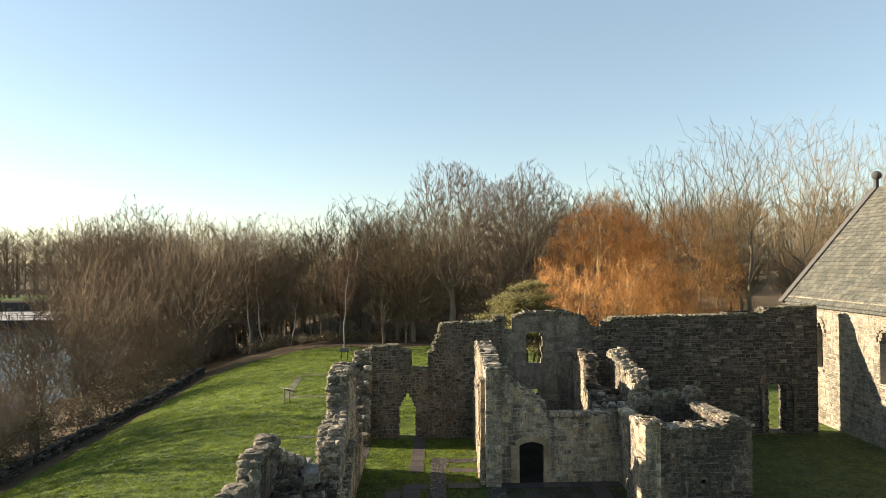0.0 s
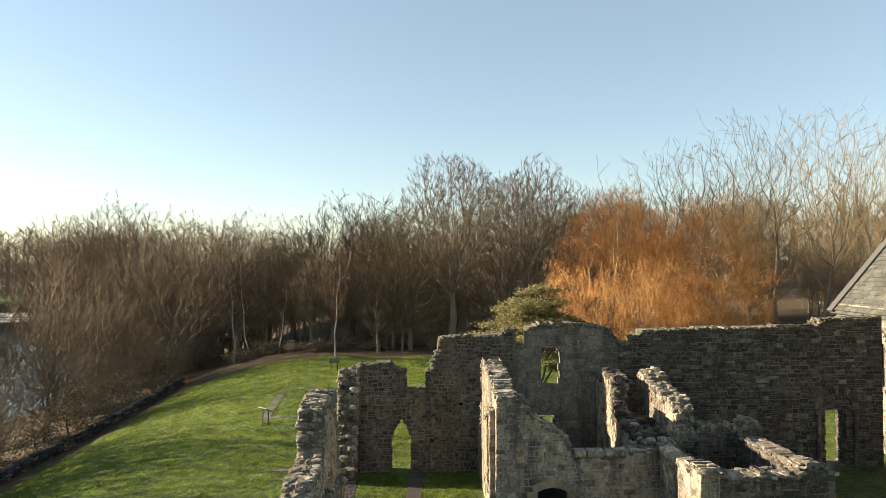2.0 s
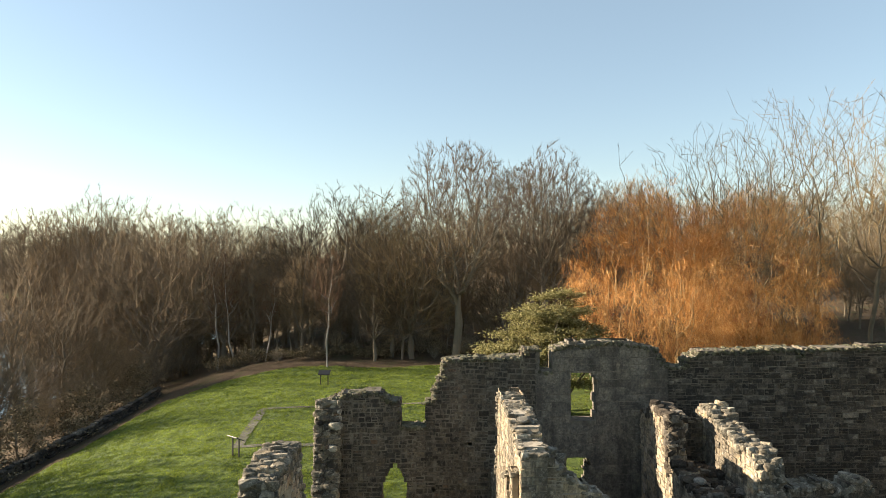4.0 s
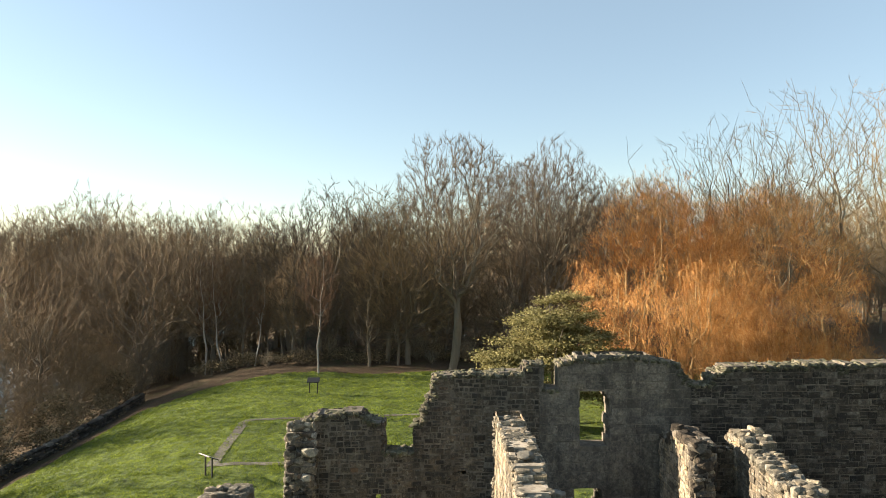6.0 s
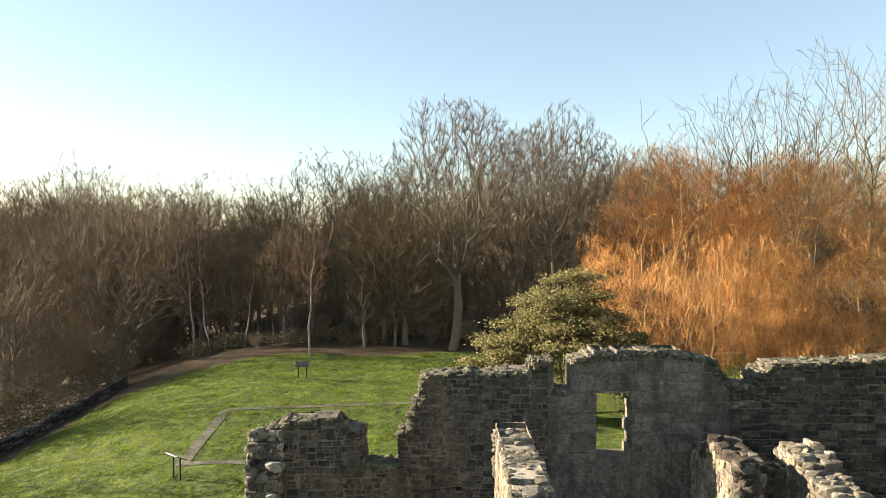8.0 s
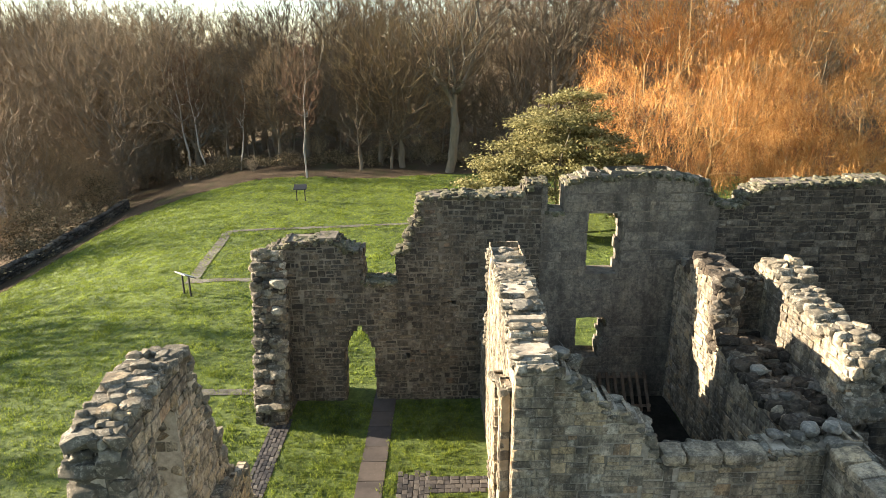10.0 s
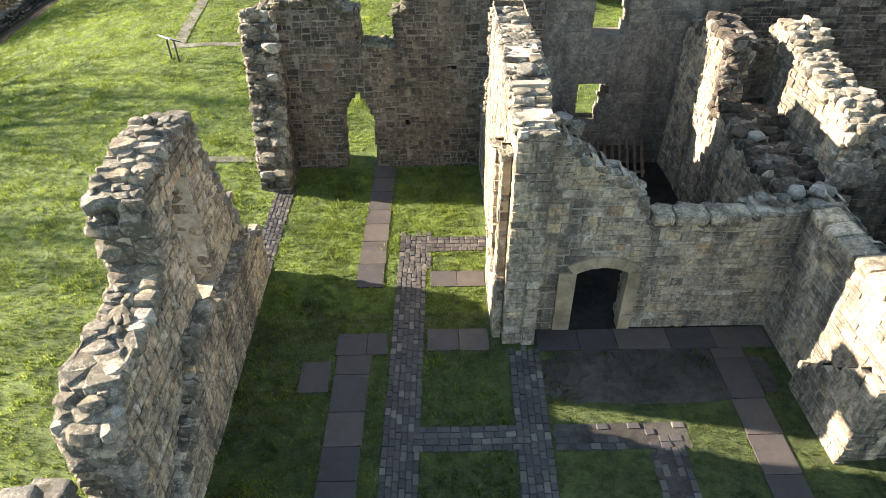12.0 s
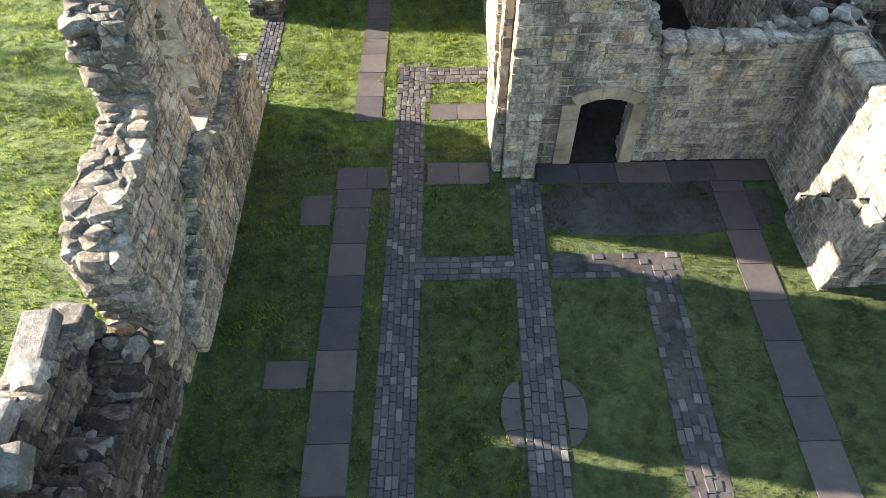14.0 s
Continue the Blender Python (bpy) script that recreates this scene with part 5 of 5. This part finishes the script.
for i in range(16):
    plant("light", tree_rng.uniform(26, 66), tree_rng.uniform(82, 95), tree_rng.uniform(13, 19))
for i in range(26):
    plant("light", tree_rng.uniform(-26, 14), tree_rng.uniform(79, 92), tree_rng.uniform(7, 12))
for i in range(12):
    y = tree_rng.uniform(46, 82)
    plant("light" if i % 2 else "lightgold", lawn_edge_x(y) - tree_rng.uniform(5.0, 12), y, tree_rng.uniform(-1.0, 2.5) + 7 * smooth(66, 82, y))
for i in range(24):
    y = tree_rng.uniform(36, 92)
    plant("scrub", lawn_edge_x(y) - tree_rng.uniform(4.0, 12.0), y, tree_rng.uniform(-2.5, 1.5) + 3 * smooth(64, 80, y))
for i in range(26):
    x, y = tree_rng.uniform(-22, 30), tree_rng.uniform(76.5, 82)
    plant("scrub", x, y, ground_z(x, y) + tree_rng.uniform(1.2, 2.6), "low brown bramble and scrub at the wood's edge")
for i in range(14):
    plant("scrub", tree_rng.uniform(-45, -27), tree_rng.uniform(84, 106), tree_rng.uniform(1, 5))
for x, y, h in ((-31.5, 44, 6.5), (-37, 46.4, 8.0), (-32, 54, 5.0), (-33, 63, 7.0), (-39, 65, 9.0), (-30, 31, 6.0), (-36, 35.5, 9.0), (-34, 74, 10.0), (-40, 77, 11), (-44, 88, 13)):
    plant("bank", x, y, h)
for x, y, h in ((-40, 42, 12.5), (-39, 48.5, 11), (-42, 52.5, 13)):
    plant("pole", x, y, h)


def far_woods(name, label, boxes, seed, twig, stout=1.0):
    """Distant woodland as one mass: many thin trunks with upswept shoots."""
    r = np.random.default_rng(seed)
    t = Tree(seed)
    A, B, R = [], [], []
    for x0, x1, y0, y1, n, h0, h1 in boxes:
        for i in range(n):
            x, y, h = r.uniform(x0, x1), r.uniform(y0, y1), r.uniform(h0, h1)
            z = ground_z(x, y)
            n2 = 50
            f, a, w = r.uniform(0.06, 0.97, n2), r.uniform(0, 2 * math.pi, n2), r.uniform(0.4, 1.5, n2)
            ln = h * r.uniform(0.12, 0.28, n2) * (0.35 + 0.75 * np.sin(math.pi * np.clip(f, 0.1, 0.92)))
            p = np.column_stack([np.full(n2, x), np.full(n2, y), z + h * f])
            q = p + ln[:, None] * np.column_stack([np.cos(a) * w, np.sin(a) * w, np.full(n2, 0.8)])
            A += [np.array([[x, y, z - 0.3]]), p, (p + q) / 2, (p + q) / 2]
            B += [np.array([[x, y, z + h * 0.92]]), q, q + r.normal(0, 0.22, (n2, 3)) * ln[:, None], q + r.normal(0, 0.22, (n2, 3)) * ln[:, None]]
            R += [np.array([0.17]) * stout, np.full(n2, 0.06 * stout), np.full(n2, 0.035 * stout), np.full(n2, 0.035 * stout)]
    t.shoots(np.concatenate(A), np.concatenate(B), np.concatenate(R), t.twig)
    tagged(new(name, t.twig.mesh(name, twig)), label, "woodland", kind="stuff")


far_woods("far_woods", "bare brown woodland rising behind the ruin", [(-45, 120, 120, 190, 150, 15, 21), (-40, 24, 90, 112, 80, 8, 13)], 501, M_twig_gold)
far_woods("far_river_woods", "distant grey-brown woodland beyond the river", [(-260, -110, 262, 320, 100, 22, 28), (-200, -100, 232, 250, 40, 4, 8), (-380, -200, 500, 540, 80, 18, 26)], 502, M_twig, 2.2)


# ---- the orange willow ----
def build_willow():
    cx, cy = 20.6, 60.0
    z0 = ground_z(cx, cy)
    t = Tree(300)
    r = t.r
    # two domes of shoots, and a lower skirt in front
    lobes = [(16.9, 60.0, 6.0, 6.0, 8.6, 7.3, 700), (24.3, 60.5, 5.5, 6.0, 8.4, 7.0, 600), (20.6, 59.6, 4.6, 5.0, 9.0, 6.0, 150), (23.6, 55.8, 5.0, 3.0, 3.4, 2.6, 170)]
    stems = ((15.0, 60.6), (18.6, 59.2), (22.4, 60.8), (27.2, 58.6))
    pts, axis = [], []
    for lx, ly, rx, ry, lz, rz, n in lobes:
        v = r.normal(0, 1, (n, 3))
        v /= np.linalg.norm(v, axis=1, keepdims=True)
        k = r.uniform(0.05, 1, (n, 1)) ** 0.28
        k *= 1 + 0.1 * np.sin(v[:, :1] * 6 + lx) * np.cos(v[:, 1:2] * 5 + v[:, 2:] * 4)
        p = np.array([lx, ly, z0 + lz]) + v * k * np.array([rx, ry, rz])
        p[:, 2] = np.maximum(p[:, 2], z0 + 0.8)
        pts.append(p)
        axis.append(np.repeat([[lx, ly, z0 + lz - rz * 0.55]], n, 0))
    pts, axis = np.concatenate(pts), np.concatenate(axis)
    own = np.argmin([np.hypot(pts[:, 0] - sx, (pts[:, 1] - sy) * 0.5) for sx, sy in stems], axis=0)
    top_ob = thing("willow", "large orange willow with a dome of drooping winter shoots", "tree", "", "", (0, 0, 0))
    for i, (sx, sy) in enumerate(stems):
        zs = np.linspace(z0 - 0.3, z0 + 6.5, 9)
        bend = np.cumsum(r.normal(0, 0.11, (9, 2)), axis=0)
        trunk = np.column_stack([sx + bend[:, 0], sy + bend[:, 1], zs])
        a, b, ra, rb = t.reach(trunk, pts[own == i], 0.011, 2.0, 0.45, 0.3)
        k = len(trunk) - 1
        t.tube(trunk, np.append(rb[:k], rb[k - 1] * 0.8), 9, t.limb)
        t.draw(a[k:], b[k:], ra[k:], rb[k:], 0.022)
        under(new("stem", t.limb.mesh("stem", M_willow_bark, True)), top_ob)
        t.limb = Soup()
    m = 34
    p = np.repeat(pts, m, 0) + r.normal(0, 0.3, (len(pts) * m, 3))
    out = p - np.repeat(axis, m, 0)
    out /= np.linalg.norm(out, axis=1, keepdims=True)
    droop = np.repeat(r.random(len(pts)) < 0.75, m) & (out[:, 2] < 0.72)
    d = out * np.array([0.8, 0.8, 0.9]) + r.normal(0, 0.5, out.shape) + np.array([0, 0, 0.15])
    d /= np.linalg.norm(d, axis=1, keepdims=True)
    ln = r.uniform(0.3, 0.85, (len(p), 1))
    e = p + d * ln
    t.shoots(p, np.where(droop[:, None], p + d * ln * 0.6, e), np.full(len(p), 0.0095), t.twig)
    q = (p + d * ln * 0.45)[droop]
    fall = d[droop] * 0.35 + np.array([0, 0, -1.0]) + r.normal(0, 0.35, (len(q), 3))
    e2 = q + fall * ln[droop] * 1.15
    e2[:, 2] = np.maximum(e2[:, 2], z0 + 0.12)
    t.shoots(q, e2, np.full(len(q), 0.009), t.twig)
    tagged(under(new("branchwork", t.bough.mesh("branchwork", M_willow_bark)), top_ob), "pale crooked limbs", kind="stuff")
    tagged(under(new("crown", t.twig.mesh("crown", M_willow)), top_ob), "bright orange drooping shoots", kind="stuff")


build_willow()


# ---- evergreen shrubs ----
def leaf_mat():
    m = Mat("olive_evergreen_leaves", 0.85, 0.1)
    c = m.ramp(m.rnd(True), [(0, (0.11, 0.1, 0.04)), (0.5, (0.25, 0.225, 0.095)), (0.85, (0.34, 0.305, 0.14)), (1, (0.44, 0.39, 0.21))])
    m.base(c)
    tr = m.n("BsdfTranslucent")
    m.l(c, tr.inputs["Color"])
    mx = m.n("MixShader", Fac=0.4)
    m.l(m.b.outputs[0], mx.inputs[1])
    m.l(tr.outputs[0], mx.inputs[2])
    m.l(mx.outputs[0], m.t.nodes["Material Output"].inputs["Surface"])
    return m.m


M_leaf = leaf_mat()


def leafy(name, label, cx, cy, rx, ry, h, leaves, seed, size=0.14, skirt=0.6, mat=None, stems=2):
    z0 = ground_z(cx, cy)
    t = Tree(seed)
    r = t.r
    top = thing(name, label, "shrub")
    for i in range(stems):
        pts, d = t.path((cx + r.normal(0, 0.2), cy + r.normal(0, 0.2), z0 - 0.2), (r.normal(0, 0.5), r.normal(0, 0.5), 1), h * r.uniform(0.6, 0.9), 5, 0.15, 0.05)
        t.tube(pts, np.linspace(0.12, 0.02, 6), 5, t.limb)
        under(new("stem", t.limb.mesh("stem", M_bark, True)), top)
        t.limb = Soup()
    clumps = []
    masses = [(0, 0, 0.42, 0.75), (-0.55, -0.1, 0.26, 0.5), (0.55, 0.1, 0.28, 0.5), (0.1, 0.1, 0.68, 0.42), (-0.25, 0.2, 0.55, 0.4), (0.4, -0.2, 0.5, 0.4), (0.8, -0.2, 0.25, 0.3), (-0.75, 0.0, 0.34, 0.3), (0.1, 0.0, 0.62, 0.4)]
    for i in range(230):
        mx, my, mz, mr = masses[i % len(masses)]
        v = r.normal(0, 1, 3)
        v *= r.uniform(0.5, 1.0) * mr / np.linalg.norm(v)
        c = np.array([cx + (mx + v[0]) * rx, cy + (my + v[1]) * ry, max(z0 + skirt, z0 + h * (mz + 0.5 * v[2]))])
        clumps.append((c, r.uniform(0.25, 0.5)))
    for i in range(leaves):
        c, s = clumps[int(r.integers(len(clumps)))]
        p = c + r.normal(0, 1, 3) * s * np.array([1.15, 1.15, 0.32])
        a = r.normal(0, 1, 3) * np.array([1, 1, 0.55])
        a /= np.linalg.norm(a)
        b = np.cross(a, r.normal(0, 1, 3) + np.array([0, 0, 1.2]))
        b /= np.linalg.norm(b)
        ln = size * r.uniform(0.6, 1.3)
        t.twig.add(np.array([p - a * ln, p + b * ln * 0.45, p + a * ln, p - b * ln * 0.45]), [(0, 1, 2), (0, 2, 3)])
    under(new("foliage", t.twig.mesh("foliage", mat or M_leaf)), top)


leafy("evergreen_shrub", "large olive-green evergreen shrub behind the ruin", 8.9, 57.5, 5.6, 4.0, 9.8, 70000, 400, 0.1, 1.0, None, 6)


# bramble and ivy thicket along the top of the river bank
M_bramble = Mat("dark_bramble_leaves", 0.85, 0.1)
M_bramble.base(M_bramble.ramp(M_bramble.rnd(True), [(0, (0.06, 0.05, 0.03)), (0.5, (0.15, 0.12, 0.068)), (0.85, (0.24, 0.18, 0.105)), (1, (0.33, 0.25, 0.15))]))
for i in range(12):
    y = 33 + i * 3.9 + tree_rng.uniform(-0.6, 0.6)
    leafy("bramble_thicket", "dark tangled bramble thicket at the wood's edge", lawn_edge_x(y) - tree_rng.uniform(4.3, 6.0), y, 2.0, 2.3, (2.2, 5.0, 3.0, 5.8)[i % 4] * tree_rng.uniform(0.85, 1.1), (2000, 3200)[i % 2], 600 + i, 0.1, 0.1, M_bramble.m)
for i in range(9):
    leafy("bramble_thicket", "tall brown thicket on the wooded bank", -44 + i * 2.1 + tree_rng.uniform(-0.6, 0.6), tree_rng.uniform(99, 108), 2.4, 2.0, tree_rng.uniform(4.0, 5.5), 1600, 660 + i, 0.16, 0.1, M_bramble.m)
for i in range(12):
    x = -21 + i * 3.0 + tree_rng.uniform(-0.8, 0.8)
    leafy("bramble_thicket", "low brown undergrowth at the wood's edge", x, tree_rng.uniform(77.5, 81), 1.9, 1.5, tree_rng.uniform(0.9, 1.8), 1800, 640 + i, 0.1, 0.1, M_bramble.m)


# a leafless sapling rooted in the top of the pier
sapling = tree_thing("sapling", "small leafless sapling rooted in the pier top", SPRIG, 291, M_bark_pale, M_twig_gold)
sapling.matrix_basis = pose(3.55, 34.3, 6.2, 8, 14, 40) @ Matrix.Scale(0.09, 4)


# ---- signs, fences and other small things ----
M_black = Mat("black_painted_metal", 0.5, 0.4)
M_black.base(M_black.mix(M_black.noise(30), (0.012, 0.012, 0.013), (0.035, 0.034, 0.033)))
M_panel = Mat("sign_panel_face", 0.6, 0.3)
M_panel.base(M_panel.mix(M_panel.noise(9, 3), (0.3, 0.32, 0.33), (0.48, 0.5, 0.5)))


def sign_board(x, y, turn, label, panel):
    """A sloping reading board on two posts."""
    top = thing("information_board", label, "sign", "boards on the lawn", "", (x, y, ground_z(x, y)))
    top.rotation_euler = (0, 0, radians(turn))
    for s in (-0.3, 0.3):
        bm = bmesh.new()
        add_box(bm, s - 0.035, s + 0.035, -0.035, 0.035, -0.2, 0.98, 0.008)
        part("post", bm, M_black.m, top)
    bm = bmesh.new()
    add_box(bm, -0.48, 0.48, -0.3, 0.3, -0.02, 0.02, 0.008, pose(0, 0, 1.02, 28))
    frame_ob = part("board", bm, M_black.m, top)
    bm = bmesh.new()
    add_box(bm, -0.45, 0.45, -0.27, 0.27, 0.021, 0.027, 0.0, pose(0, 0, 1.02, 28))
    part("panel", bm, panel, frame_ob, "pale printed panel")
    return top


sign_board(-10.5, 49.2, 140, "black information board with a pale sloping panel on the lawn", M_panel.m)
sign_board(-8.3, 66.0, 0, "small dark reading board on the far lawn", M_black.m)

# an iron grating left on the cell floor
grating = thing("grating", "rusty slatted grating leaning in the dark cell", "grating", "", "", (7.6, 38.6, 0.0))
M_rust = mortar_mat("rusty_iron", (0.09, 0.06, 0.045), (0.2, 0.15, 0.11))
for k in range(7):
    bm = bmesh.new()
    add_box(bm, -0.75 + k * 0.25 - 0.05, -0.75 + k * 0.25 + 0.05, -0.02, 0.02, 0.0, 1.3, 0.006, pose(0, 0, 0.02, -40))
    part("slat", bm, M_rust, grating)
for z in (0.15, 1.1):
    bm = bmesh.new()
    add_box(bm, -0.85, 0.85, 0.02, 0.06, z, z + 0.09, 0.006, pose(0, 0, 0.02, -40))
    part("rail", bm, M_rust, grating)

# low dark boundary wall along the river side of the lawn
def boundary():
    sp, r = Soup(), np.random.default_rng(88)
    y = 30.0
    while y < 77:
        ln = r.uniform(0.5, 0.9)
        x = lawn_edge_x(y) - 2.8
        z = ground_z(x, y)
        for h in (0.12, 0.36, 0.6, 0.84):
            v, f = LUMPS[int(r.integers(8))]
            sp.add(v * np.array([0.5, ln * 1.15, 0.3]) + np.array([x + r.normal(0, 0.04), y + ln / 2, z + h]), f)
        y += ln
    tagged(new("boundary_wall", sp.mesh("boundary_wall", M_bricky)), "low dark dry-stone wall along the wood's edge", "wall", kind="structure")


boundary()


# ---- grass ----
WALLS = [(-4.7, 24.6, 39.4, 40.7), (-4.5, -3.2, 38.1, 39.6), (-4.5, -3.2, 25.8, 34.0), (-4.9, -3.4, 13.3, 26.2), (2.6, 3.8, 31.0, 39.6), (3.6, 10.3, 31.4, 32.3), (9.1, 14.6, 32.2, 39.6),
         (9.2, 14.3, 27.5, 33.3), (3.7, 9.2, 32.0, 39.6), (26, 41, -7, 46.2)]


def bare(x, y):
    for x0, x1, y0, y1, k in NO_GRASS:
        sh = k * (y - y0)
        if x0 + sh + 0.035 < x < x1 + sh - 0.035 and y0 < y < y1:
            return True
    return any(x0 < x < x1 and y0 < y < y1 for x0, x1, y0, y1 in WALLS)


def grass_patch(name, label, area, n, size, blades, seed, mat=None):
    """Tufts of leaning blades, taller where the turf is rank."""
    r = np.random.default_rng(seed)
    x0, x1, y0, y1 = area
    tufts = []
    for x, y in r.uniform((x0, y0), (x1, y1), (n, 2)):
        if bare(x, y) or not is_lawn(x, y):
            continue
        tufts.append((x, y, ground_z(x, y) - 0.01, 0.7 + 0.9 * max(0.0, noise.noise((x * 0.9, y * 0.9, 7))) + 0.5 * max(0.0, noise.noise((x * 3.1, y * 3.1, 2)))))
    q = np.repeat(np.array(tufts), blades, 0)
    k = len(q)
    s = size * (q[:, 3] + np.repeat(r.uniform(0, 0.4, len(tufts)), blades))
    a = r.uniform(0, 2 * math.pi, k)
    side = np.column_stack([-np.sin(a), np.cos(a), np.zeros(k)]) * (s * 0.15)[:, None]
    foot = q[:, :3] + np.column_stack([r.normal(0, 0.5, (k, 2)) * s[:, None], np.zeros(k)])
    lean = r.uniform(0.2, 0.8, k) * s
    tip = foot + np.column_stack([np.cos(a) * lean, np.sin(a) * lean, s * r.uniform(0.55, 1.1, k)])
    V = np.stack([foot + side, foot - side, tip], 1).reshape(-1, 3)
    me = bpy.data.meshes.new(name)
    me.from_pydata(V, [], np.arange(3 * k).reshape(-1, 3))
    me.materials.append(mat or M_blade)
    me.update()
    tagged(new(name, me), label, "grass", kind="stuff")


grass_patch("court_grass", "short worn grass between the paths of the court, coloured darker for its shade", (-3.4, 12.0, 19.5, 32.6), 20000, 0.055, 6, 91, M_turf_blade)
grass_patch("inner_court_grass", "greener grass between the tall pier and the long wall", (-3.4, 12.0, 32.2, 39.6), 10000, 0.06, 6, 95)
grass_patch("side_court_grass", "short grass of the side court, coloured darker for its shade", (10, 26, 18, 39.5), 5000, 0.09, 4, 92, M_turf_blade)
grass_patch("lawn_grass", "sunlit tufted grass of the sloping lawn", (-27, 2.8, 22, 75), 80000, 0.09, 6, 93)
grass_patch("far_lawn_grass", "tufted grass behind the long wall", (2.8, 30, 40.6, 74), 12000, 0.1, 5, 94)
